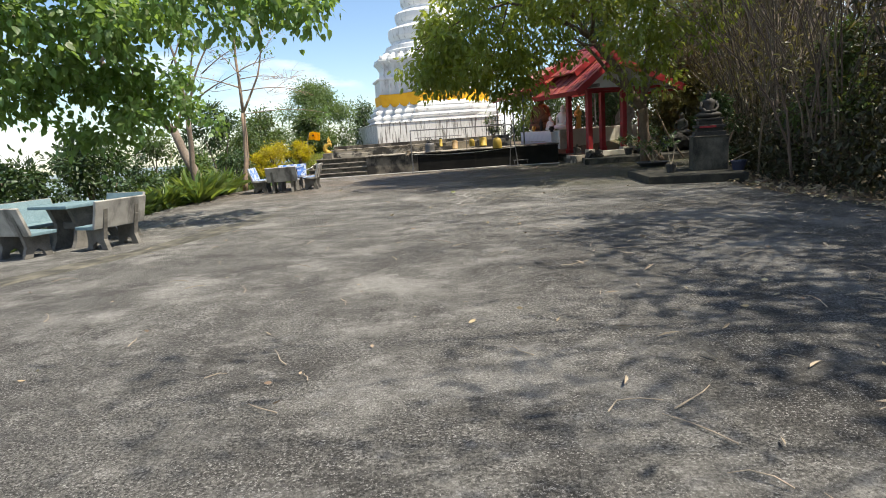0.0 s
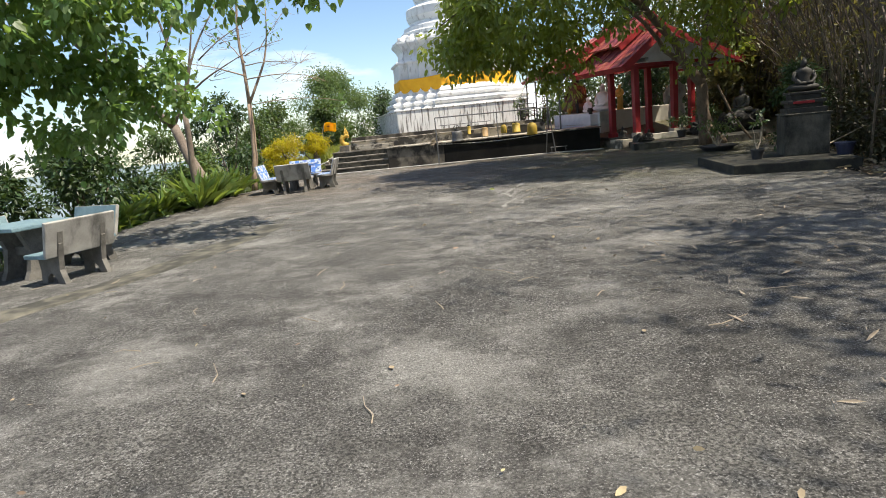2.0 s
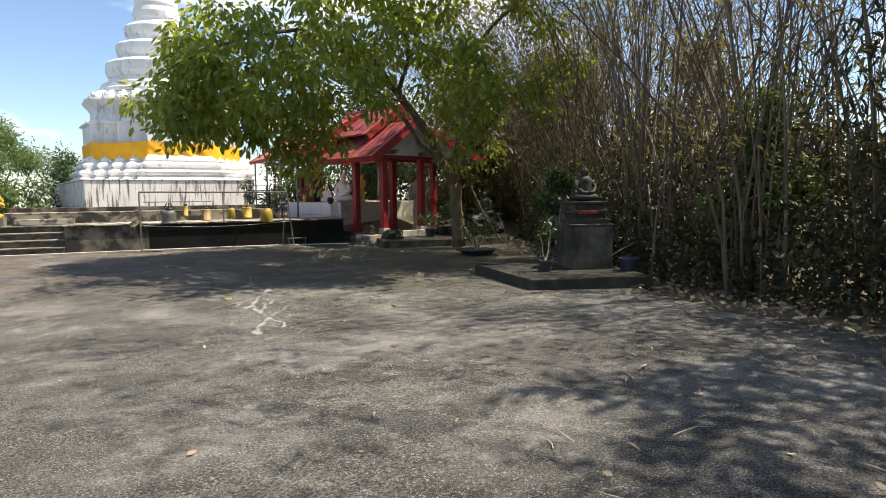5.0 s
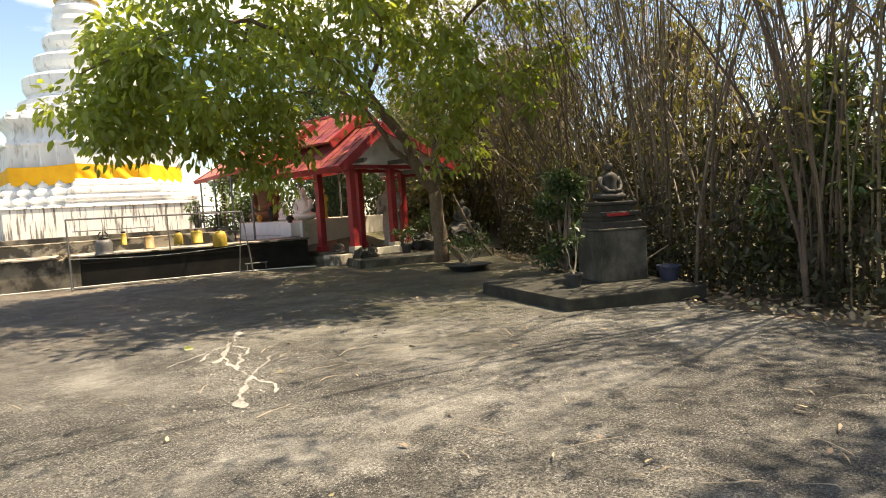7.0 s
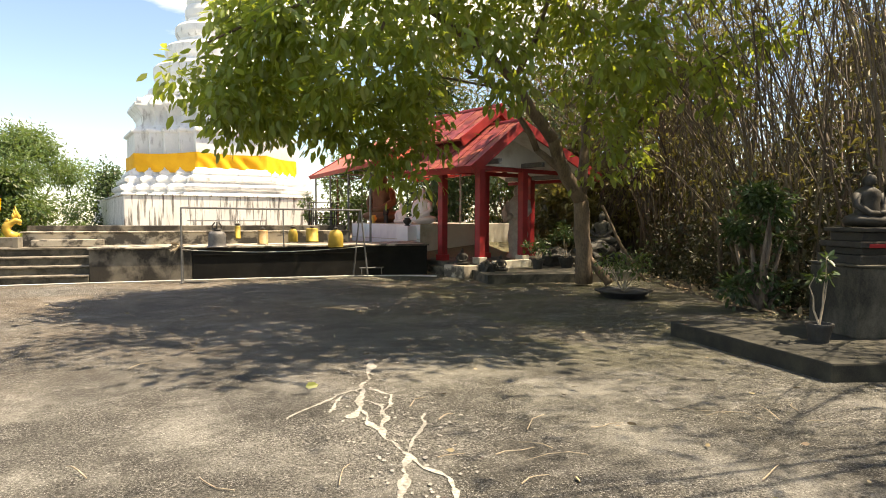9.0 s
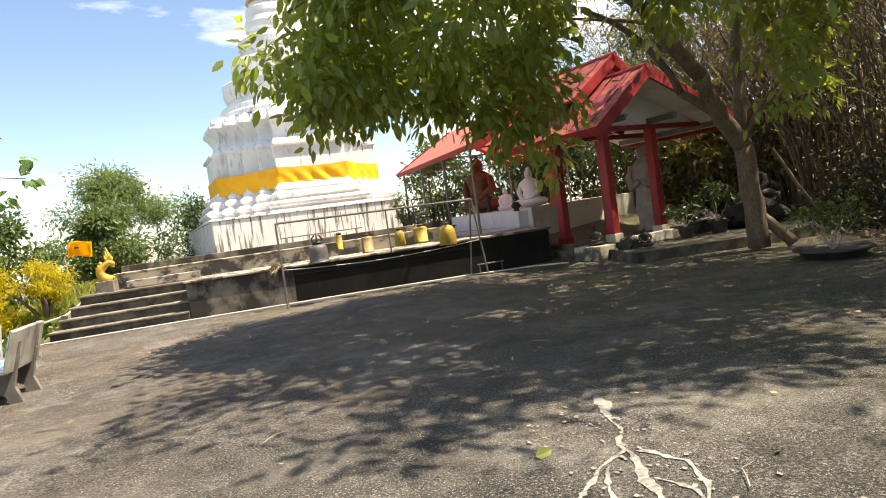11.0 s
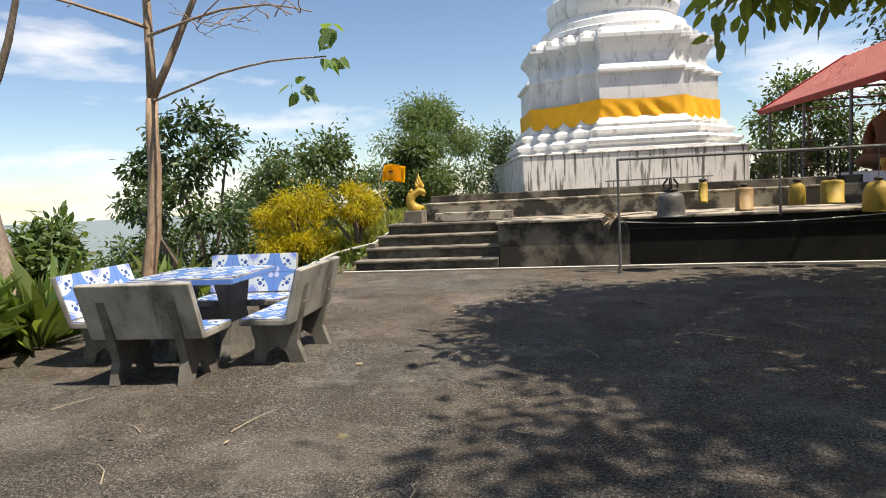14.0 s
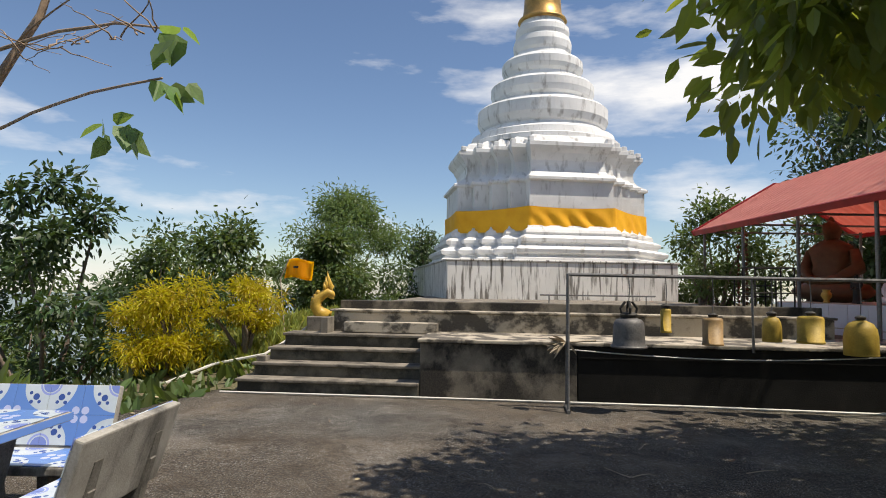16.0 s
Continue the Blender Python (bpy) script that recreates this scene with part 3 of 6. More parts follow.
def build_stupa():
    stupa = thing("stupa", "white-washed tiered stupa with weather streaks and a gilt spire", "stupa", STUPA)
    base = part("base", box(-3.97, 3.08, -4.0, 11.6, 1.08, 2.24, 0.02), M_WHITE_BASE, stupa, "streaked whitewashed square base")
    part("base_cap", box(-4.01, 3.12, -4.04, 11.64, 2.244, 2.3, 0.02), M_WHITE_BASE, base)
    part("plinth_moulding", redented_body([(3.86, 2.3, 0.5), (3.86, 2.38, 0.5), (3.76, 2.42, 0.49), (3.74, 2.48, 0.49), (3.86, 2.54, 0.49), (3.88, 2.64, 0.49), (3.78, 2.72, 0.48), (3.6, 2.76, 0.47), (3.6, 2.82, 0.47),
                                           (3.7, 2.88, 0.46), (3.7, 2.98, 0.46), (3.56, 3.06, 0.45), (3.48, 3.1, 0.44), (3.52, 3.17, 0.43), (3.48, 3.26, 0.43), (3.38, 3.32, 0.42), (3.34, 3.4, 0.42)]),
         M_WHITE, stupa, "grey-streaked stepped mouldings")
    part("body", redented_body([(3.28, 3.36), (3.28, 4.78), (3.4, 4.83), (3.4, 4.91), (3.28, 4.97), (3.1, 5.06), (2.98, 5.18), (2.94, 5.34), (2.94, 5.5), (3.0, 5.6), (3.06, 5.72), (3.16, 5.82), (3.24, 5.92),
                                (3.24, 6.04), (3.0, 6.12), (2.9, 6.3), (2.72, 6.36)]), M_WHITE, stupa)
    drum = lathe([(2.75, 6.34), (2.75, 6.5), (2.6, 6.56), (2.55, 6.78), (2.36, 6.86), (2.2, 6.95), (2.16, 7.05), (2.24, 7.12), (2.34, 7.35), (2.34, 7.75), (2.24, 7.84), (1.78, 8.0), (1.7, 8.1),
                  (1.8, 8.2), (1.86, 8.4), (1.86, 8.66), (1.76, 8.76), (1.36, 8.9), (1.32, 9.05), (1.4, 9.15), (1.46, 9.3), (1.46, 9.55), (1.36, 9.66), (1.04, 9.8), (0.98, 9.95),
                  (1.04, 10.05), (1.06, 10.3), (1.0, 10.5), (0.94, 10.55), (0.98, 10.7), (0.96, 10.9), (0.84, 11.02), (0.8, 11.1), (0.8, 11.3)], 56)
    bmesh.ops.recalc_face_normals(drum, faces=drum.faces)
    part("ring_tower", drum, M_WHITE, stupa, "stacked white plaster rings")
    spire = lathe([(0.86, 11.16), (0.9, 11.22), (0.86, 11.3), (0.72, 11.4), (0.68, 11.75), (0.66, 12.1), (0.6, 12.4), (0.58, 12.7), (0.44, 12.85), (0.48, 13.0), (0.36, 13.4), (0.4, 13.5), (0.28, 14.0),
                   (0.3, 14.1), (0.16, 15.0), (0.05, 16.5), (0.02, 16.9)], 40)
    bmesh.ops.recalc_face_normals(spire, faces=spire.faces)
    smooth(part("spire", spire, M_GOLD, stupa, "gilt metal spire cap"))
    # small knobs along the cornice over the stepped corners
    knob = bmesh.new()
    add_box(knob, -0.09, 0.09, -0.09, 0.09, 0, 0.16, 0.03)
    first = None
    for x, y, z in redented(3.08, 6.05):
        if first is None:
            first = part("cornice_knob", knob, M_WHITE, stupa)
            first.location = (x, y, z)
        else:
            o = new("cornice_knob", first.data)
            o.parent, o.location = stupa, (x, y, z)


build_stupa()


def build_cloth():
    """A band of cloth wound round the stupa's body, a little slack."""
    corners = [(x, y) for x, y, z in redented(3.32, 0)]
    hull = [corners[i] for i in range(len(corners)) if any(abs(abs(c) - 3.32) < 1e-3 for c in corners[i])]
    pts = []
    for i, a in enumerate(hull):
        b = hull[(i + 1) % len(hull)]
        d = math.hypot(b[0] - a[0], b[1] - a[1])
        for k in range(max(2, int(d / 0.09))):
            t = k / max(2, int(d / 0.09))
            pts.append((a[0] + (b[0] - a[0]) * t, a[1] + (b[1] - a[1]) * t, t, d))
    rings = []
    for j in range(13):
        v = j / 12
        ring = []
        for x, y, t, d in pts:
            sag = 0.10 * math.sin(math.pi * t)
            fold = 0.12 * math.sin(9 * t * d + 5 * v + 3 * noise.noise(Vector((x, y, v)))) * noise.noise(Vector((x * 0.5, y * 0.5, 4))) * math.sin(math.pi * min(1, v * 1.1))
            r = 1 + (fold + 0.02) / 3.36
            ring.append((x * r, y * r, 3.25 + 0.74 * v - sag * v * 0.5 - 0.05 * math.sin(math.pi * t) * (1 - v) - 0.05 * (1 - v) * noise.noise(Vector((x, y, 9)))))
        rings.append(ring)
    ob = smooth(part("cloth_band", stack(rings, cap=False), M_GOLD_CLOTH))
    ob.matrix_basis = STUPA
    tagged(ob, "bright yellow cloth wound round the white stupa", "cloth")


build_cloth()


# ---- bell frame and bells ----
FY = 25.05


def build_bell_frame():
    f = thing("bell_frame", "thin grey steel pipe frame with hanging bells before the terrace", "bell frame")
    r = 0.02
    part("crossbar", tube([(-1.34, FY, 1.675), (0.85, FY, 1.655), (2.68, FY, 1.64)], 0.022), M_STEEL, f)
    part("post", tube([(-1.34, FY - 0.12, 0.0), (-1.34, FY - 0.02, 1.68)], r), M_STEEL, f)
    part("post", tube([(-1.33, FY + 0.25, 0.02), (-1.34, FY + 0.01, 1.68)], r * 0.8), M_STEEL, f)
    part("foot", tube([(-1.34, FY - 0.2, 0.02), (-1.33, FY + 0.3, 0.02)], r * 1.2), M_STEEL, f)
    part("post", tube([(0.86, FY, 0.76), (0.85, FY, 1.66)], r * 0.8), M_STEEL, f)
    part("post", tube([(2.86, FY + 0.05, 0.0), (2.68, FY, 1.645)], r), M_STEEL, f)
    part("post", tube([(2.56, FY + 0.35, 0.0), (2.66, FY, 1.645)], r), M_STEEL, f)
    part("foot", tube([(2.5, FY + 0.4, 0.02), (2.95, FY, 0.02)], r), M_STEEL, f)
    sag = [(-1.34 + 4.1 * k / 16, FY + 0.1, 0.74 - 0.09 * math.sin(math.pi * k / 16) + 0.02 * k / 16) for k in range(17)]
    part("cable", tube(sag, 0.008, 6), M_ROPE, f, "sagging pale cable")


build_bell_frame()

BELL = [(0.5, 0.0), (0.5, 0.05), (0.465, 0.1), (0.455, 0.3), (0.445, 0.6), (0.425, 0.8), (0.37, 0.92), (0.22, 0.98), (0.05, 1.0)]


def build_bell(x, y, z, w, h, bar, mat, label, kind=0):
    b = thing("temple_bell", label, "bell", pose(x, y, z), "bells on the frame")
    prof = [(r * w, k * h) for r, k in BELL] if kind == 0 else [(0.46 * w, 0), (0.47 * w, 0.03), (0.45 * w, 0.06 * h), (0.45 * w, 0.88 * h), (0.4 * w, 0.96 * h), (0.1 * w, h)] if kind == 1 else \
        [(0.46 * w, 0), (0.48 * w, 0.02), (0.47 * w, 0.55 * h), (0.43 * w, 0.75 * h), (0.33 * w, 0.9 * h), (0.15 * w, 0.98 * h), (0.04 * w, h)]
    body = lathe(prof, 28)
    bmesh.ops.recalc_face_normals(body, faces=body.faces)
    smooth(part("body", body, mat, b))
    part("rim", lathe([(prof[0][0] * 1.03, 0.0), (prof[0][0] * 1.05, 0.015), (prof[0][0] * 1.0, 0.03)], 28), mat, b)
    if kind == 0:
        crown = bmesh.new()
        lathe([(0.1, 0), (0.11, 0.03), (0.08, 0.06)], 14, crown, Matrix.Translation((0, 0, h)))
        for a in range(4):
            t = a * math.pi / 2
            add_tube(crown, [(0.085 * math.cos(t), 0.085 * math.sin(t), h + 0.05), (0.1 * math.cos(t), 0.1 * math.sin(t), h + 0.11), (0.04 * math.cos(t), 0.04 * math.sin(t), h + 0.19)], 0.016, 6)
        part("crown", crown, M_STATUE_DARK, b, "dark ornate hanging crown")
        h += 0.18
    else:
        part("cap", lathe([(0.05, 0), (0.06, 0.03), (0.03, 0.05)], 12, m=Matrix.Translation((0, 0, h))), M_STATUE_DARK, b)
    part("hook", tube([(0, 0, h), (0.012, 0, (h + bar - z) / 2), (0, bar * 0 , bar - z)], 0.006, 6), M_STEEL, b)


build_bell(-0.6, FY, 0.79, 0.42, 0.37, 1.67, M_BELL_DARK, "large dark bronze temple bell with ornate crown")
build_bell(-0.16, FY, 0.98, 0.14, 0.3, 1.665, M_BELL_GOLD, "narrow tarnished brass tube bell", 1)
build_bell(0.39, FY, 0.84, 0.26, 0.34, 1.66, M_BELL_RUST, "brown weathered cylindrical metal bell", 1)
build_bell(1.07, FY, 0.9, 0.23, 0.31, 1.655, M_BELL_GOLD, "small gold-painted round-topped bell", 2)
build_bell(1.51, FY, 0.89, 0.32, 0.33, 1.65, M_BELL_GOLD, "gold-painted cylindrical bell with flat top", 1)
build_bell(2.07, FY, 0.76, 0.38, 0.42, 1.645, M_BELL_GOLD, "large gold-painted domed bell", 2)


def low_bench(x, y, z, w, label):
    b = thing("rack", label, "rack", pose(x, y, z))
    part("rail", tube([(-w / 2, 0, 0.22), (w / 2, 0, 0.22)], 0.015), M_STEEL, b)
    for s in (-1, 1):
        part("leg", tube([(s * w * 0.42, 0, 0), (s * w * 0.42, 0, 0.22)], 0.012), M_STEEL, b)


low_bench(-0.35, 29.5, 1.14, 2.2, "low dark steel rail on the platform")
low_bench(3.0, 25.3, 0.0, 0.6, "short grey pipe hoop on the yard beside the frame")
tagged(part("pipe", tube([(-6.0, 25.45, 0.02), (-3.2, 25.5, 0.02), (0.2, 25.5, 0.02), (2.5, 25.4, 0.02), (3.9, 25.0, 0.025), (4.4, 24.4, 0.05)], 0.016, 6), M_ROPE), "long pale plastic water pipe along the wall foot", "pipe")
tagged(part("hose", tube([(-7.0, 25.8, 0.05), (-6.5, 26.3, 0.28), (-5.8, 26.5, 0.42), (-5.45, 27.1, 0.72), (-5.15, 27.2, 0.98)], 0.022, 6), M_ROPE), "pale plastic pipe climbing beside the steps", "pipe")


# ---- naga and flag ----
def build_naga():
    bm = bmesh.new()
    pts = [(0.1, 0, 0), (-0.06, 0, 0.06), (-0.13, 0, 0.17), (-0.1, 0, 0.28), (-0.01, 0, 0.36), (0.07, 0, 0.4), (0.14, 0, 0.37), (0.17, 0, 0.33)]
    add_tube(bm, pts, [0.1, 0.11, 0.1, 0.085, 0.07, 0.075, 0.05, 0.02], 12)
    add_tube(bm, [(0.08, 0, 0.36), (0.14, 0, 0.31), (0.165, 0, 0.29)], [0.05, 0.03, 0.01], 8)
    for k in range(5):
        add_tube(bm, [(0.02 + 0.02 * k, 0, 0.42), (0.01 + 0.03 * k, 0.02 * (k - 2), 0.5 + 0.05 * (2 - abs(k - 2))), (0.0 + 0.025 * k, 0, 0.58 + 0.08 * (2 - abs(k - 2)))], [0.04, 0.03, 0.004], 6)
    for k in range(7):
        t = k / 6
        blob(bm, (-0.1 - 0.08 * math.sin(math.pi * t), 0, 0.05 + 0.34 * t), (0.05, 0.03, 0.05), 1)
    ob = smooth(part("naga_statue", bm, M_GOLD_PAINT))
    ob.matrix_basis = pose(-5.08, 27.15, 0.98, 0, 0, 5)
    tagged(ob, "gold-painted serpent figure at the platform corner", "statue")


build_naga()
tagged(part("pedestal", box(-5.3, -4.98, 26.95, 27.3, 0.3, 0.99, 0.02), M_STEP), "stained concrete block under the serpent figure", "pedestal")
flag = thing("flag", "orange-yellow cloth flag on a thin leaning pole", "flag", pose(-6.05, 28.0, 0.3))
part("pole", tube([(0.05, 0, -0.1), (-0.1, 0, 1.3), (0.05, 0, 1.66)], 0.012, 6), M_TWIG, flag)


def build_flag():
    bm = bmesh.new()
    g = [[bm.verts.new((0.02 + 0.5 * i / 10 - 0.05 * (1 - j / 6), 0.03 * math.sin(i * 0.8 + j * 0.3), 1.3 + 0.34 * j / 6 + 0.03 * math.sin(i * 0.5))) for i in range(11)] for j in range(7)]
    for a, b in zip(g, g[1:]):
        for k in range(10):
            bm.faces.new((a[k], a[k + 1], b[k + 1], b[k]))
    bmesh.ops.solidify(bm, geom=bm.faces[:], thickness=0.004)
    smooth(part("cloth", bm, M_FLAG, flag))
    part("emblem", box(0.15, 0.24, -0.045, -0.04, 1.49, 1.53), M_STATUE_DARK, flag, "small dark printed mark")


build_flag()

# ---- the hall: porch, long roof, altar ----
HALL = pose(5.6, 24.55, 0, 0, 0, 20)


def placed(ob):
    ob.matrix_basis = HALL @ ob.matrix_basis
    return ob


def build_hall():
    apron = [(-1.15, -1.5), (-0.6, -1.75), (0.4, -2.3), (1.2, -2.7), (2.2, -3.0), (3.0, -2.6), (4.5, -1.0), (4.5, 3.0), (-0.3, 3.0), (-0.5, -0.3)]
    placed(tagged(part("floor_porch", prism(apron, -0.1, 0.2), M_KERB), "dark mossy concrete apron before the porch", "floor", kind="structure"))
    placed(tagged(part("floor_hall", box(-0.25, 4.6, -0.35, 10.0, 0.1, 0.32, 0.015), M_KERB), "grey concrete hall floor", "floor", kind="structure"))
    placed(tagged(part("wall_porch_step", box(0.05, 1.3, -0.55, -0.36, 0.2, 0.4, 0.015), M_CREAM), "pale painted step at the porch", "step", kind="structure"))
    placed(tagged(part("wall_porch_block", box(-0.75, -0.26, -0.25, 0.5, 0.0, 0.3, 0.02), M_PEEL_WALL), "stained low concrete block beside the porch", "block", kind="structure"))
    hall = placed(thing("shrine_hall", "open shrine hall with red columns and salmon sheet roof", "building"))
    for u, v in ((0, 0), (0, 1.47), (1.55, 0), (1.55, 1.47), (3.45, 1.47)):
        col = part("column", box(u - 0.095, u + 0.095, v - 0.095, v + 0.095, 0.32, 2.7, 0.012), M_RED, hall, "red painted square column")
        part("column_foot", box(u - 0.13, u + 0.13, v - 0.13, v + 0.13, 0.32, 0.48, 0.01), M_CREAM if v == 0 else M_RED, col)
    R, EZ, RZ = 0.64, 2.66, 3.84
    for u in (0, 1.55, 3.45):
        part("beam", box(u - 0.06, u + 0.06, -0.7, 2.5, 2.6 if u > 3 else 2.78, 2.72 if u > 3 else 2.9, 0.008), M_STEEL, hall, "dark roof beam")
    for v in (0, 1.47):
        part("beam", box(-0.1, 3.6, v - 0.05, v + 0.05, 2.66, 2.77, 0.008), M_RED, hall)
    for s, W in ((-1, 1.62), (1, 3.15)):
        rot = math.atan2(RZ - EZ, W)
        length = math.hypot(W, RZ - EZ)
        m = Matrix.Translation((R, 0, RZ)) @ Matrix.Scale(s, 4, (1, 0, 0)) @ Matrix.Rotation(rot, 4, "Y")
        bm = box(0.0, length, -0.78, 2.7, -0.05, 0.0, 0)
        bmesh.ops.transform(bm, verts=bm.verts, matrix=m)
        bmesh.ops.recalc_face_normals(bm, faces=bm.faces)
        slope = part("roof_slope", bm, M_TILE, hall, "red tiled porch roof slope")
        bm = bmesh.new()
        for k in range(13):
            for q in range(8):
                x0 = length * q / 8
                add_box(bm, x0, x0 + length / 8 + 0.03, -0.78 + 3.48 * k / 13 + 0.01, -0.78 + 3.48 * (k + 1) / 13 - 0.01, 0.004, 0.02 + 0.012 * (k % 2), 0.0)
        bmesh.ops.transform(bm, verts=bm.verts, matrix=m)
        bmesh.ops.recalc_face_normals(bm, faces=bm.faces)
        tagged(part("tiling", bm, M_TILE, slope), kind="stuff")
        bm = box(0.0, length + 0.05, -0.84, -0.785, -0.2, 0.05, 0.008)
        bmesh.ops.transform(bm, verts=bm.verts, matrix=m)
        bmesh.ops.recalc_face_normals(bm, faces=bm.faces)
        part("bargeboard", bm, M_RED, hall)
        bm = box(length - 0.02, length + 0.03, -0.78, 2.7, -0.16, 0.03, 0.006)
        bmesh.ops.transform(bm, verts=bm.verts, matrix=m)
        bmesh.ops.recalc_face_normals(bm, faces=bm.faces)
        part("fascia", bm, M_RED, hall)
        bm = box(0.0, length - 0.05, -0.76, 2.68, -0.085, -0.055, 0)
        bmesh.ops.transform(bm, verts=bm.verts, matrix=m)
        bmesh.ops.recalc_face_normals(bm, faces=bm.faces)
        part("soffit", bm, M_CEILING, hall, "white boarded ceiling under the porch roof")
    gable = stack([[(R - 1.3, y, EZ + 0.12), (R + 2.6, y, EZ + 0.12), (R, y, RZ - 0.15)] for y in (0.02, 0.06)])
    bmesh.ops.recalc_face_normals(gable, faces=gable.faces)
    part("gable_panel", gable, M_CEILING, hall, "white gable board")
    part("ridge_cap", tube([(R, -0.85, RZ + 0.02), (R, 2.75, RZ + 0.02)], 0.06, 10), M_RED, hall)
    # the raised middle tier over the porch ridge
    r3, z3, w3, drop = 0.96, 4.38, 1.35, 0.95
    for s in (-1, 1):
        length = math.hypot(w3, drop)
        m = Matrix.Translation((r3, 0, z3)) @ Matrix.Scale(s, 4, (1, 0, 0)) @ Matrix.Rotation(math.atan2(drop, w3), 4, "Y")
        bm = box(0.0, length, 0.3, 3.3, -0.05, 0.0, 0)
        for k in range(11):
            for c in range(6):
                add_box(bm, length * c / 6, length * (c + 1) / 6 + 0.03, 0.3 + 3.0 * k / 11 + 0.01, 0.3 + 3.0 * (k + 1) / 11 - 0.01, 0.004, 0.02 + 0.012 * (k % 2), 0.0)
        bmesh.ops.transform(bm, verts=bm.verts, matrix=m)
        bmesh.ops.recalc_face_normals(bm, faces=bm.faces)
        part("upper_roof_slope", bm, M_TILE, hall, "red tiled raised roof tier")
        bm = box(0.0, length + 0.04, 0.23, 0.295, -0.18, 0.05, 0.008)
        bmesh.ops.transform(bm, verts=bm.verts, matrix=m)
        bmesh.ops.recalc_face_normals(bm, faces=bm.faces)
        part("upper_bargeboard", bm, M_RED, hall)
    g2 = stack([[(r3 - w3 * 0.92, y, z3 - drop + 0.02), (r3 + w3 * 0.92, y, z3 - drop + 0.02), (r3, y, z3 - 0.12)] for y in (0.5, 0.55)])
    bmesh.ops.recalc_face_normals(g2, faces=g2.faces)
    panel = part("upper_gable_panel", g2, M_STATUE_ROSE, hall, "grey weathered upper gable board")
    for k in range(3):
        part("batten", box(r3 - 0.5 + 0.45 * k, r3 - 0.42 + 0.45 * k, 0.465, 0.496, z3 - drop + 0.05, z3 - drop + 0.3 + 0.4 * (k == 1), 0.004), M_STATUE_DARK, panel)
    part("upper_ridge_cap", tube([(r3, 0.2, z3 + 0.02), (r3, 3.35, z3 + 0.02)], 0.06, 10), M_RED, hall)


def build_canopy():
    """The long sheet-metal roof beside the porch, on steel poles."""
    c = thing("sheet_roof_canopy", "faded salmon corrugated sheet roof on grey steel poles", "canopy", pose(3.3, 26.35, 0, 0, 0, 6.5))
    r2, e2, z2, w2, far = 2.05, 2.93, 4.17, 2.07, 6.8
    for s in (-1, 1):
        length = math.hypot(w2, z2 - e2)
        m = Matrix.Translation((r2, 0, z2)) @ Matrix.Scale(s, 4, (1, 0, 0)) @ Matrix.Rotation(math.atan2(z2 - e2, w2), 4, "Y")
        bm = bmesh.new()
        n = 110
        rows = [[bm.verts.new((length * i / 6, far * k / n, 0.007 * (1 if k % 4 < 2 else -1))) for k in range(n + 1)] for i in range(7)]
        for a, b in zip(rows, rows[1:]):
            for k in range(n):
                bm.faces.new((a[k], a[k + 1], b[k + 1], b[k]))
        bmesh.ops.solidify(bm, geom=bm.faces[:], thickness=0.012)
        bmesh.ops.transform(bm, verts=bm.verts, matrix=m)
        bmesh.ops.recalc_face_normals(bm, faces=bm.faces)
        part("roof_sheet", bm, M_SHEET, c)
        bm = box(0.0, length + 0.05, -0.075, -0.005, -0.2, 0.05, 0.008)
        add_box(bm, length - 0.03, length + 0.02, 0.0, far, -0.1, 0.03, 0.004)
        add_box(bm, 0.0, length + 0.03, far + 0.01, far + 0.05, -0.1, 0.04, 0.004)
        bmesh.ops.transform(bm, verts=bm.verts, matrix=m)
        bmesh.ops.recalc_face_normals(bm, faces=bm.faces)
        part("roof_edge", bm, M_RED, c, "dark red roof edge board")
    for v in (0.6, 2.6, 4.6, 6.5):
        part("pole", tube([(0.12, v, 0.78 if v < 1 else 0.6), (0.12, v, 2.95)], 0.032, 10), M_STEEL, c)
        part("rafter", tube([(0.05, v, 2.9), (4.0, v, 2.9)], 0.022, 6), M_STEEL, c)
    part("purlin", tube([(0.12, 0.0, 2.9), (0.12, far, 2.9)], 0.028, 6), M_STEEL, c)
    for v in (2.6, 6.5):
        part("pole", tube([(3.95, v, 0.2), (3.95, v, 2.95)], 0.032, 10), M_STEEL, c)


build_hall()
build_canopy()
altar = placed(tagged(part("altar", box(0.45, 4.4, 3.05, 6.9, 0.32, 1.28, 0.015), M_CREAM), "long cream masonry altar in the hall", "altar"))


def build_altar_tiles():
    t = altar
    first = None
    for i in range(9):
        for j in range(2):
            if first is None:
                first = part("tile", box(-0.012, 0, -0.205, 0.205, -0.22, 0.22, 0.004), M_TABLE_CLOTH, t)
                o = first
            else:
                o = new("tile", first.data)
                o.parent = t
            o.location = (0.445, 3.27 + 0.42 * i, 0.58 + 0.46 * j)


build_altar_tiles()
placed(tagged(part("altar_side_block", box(0.1, 0.44, 3.2, 3.75, 0.79, 1.22, 0.02), M_TABLE_CLOTH), "white tiled block against the altar", "block"))


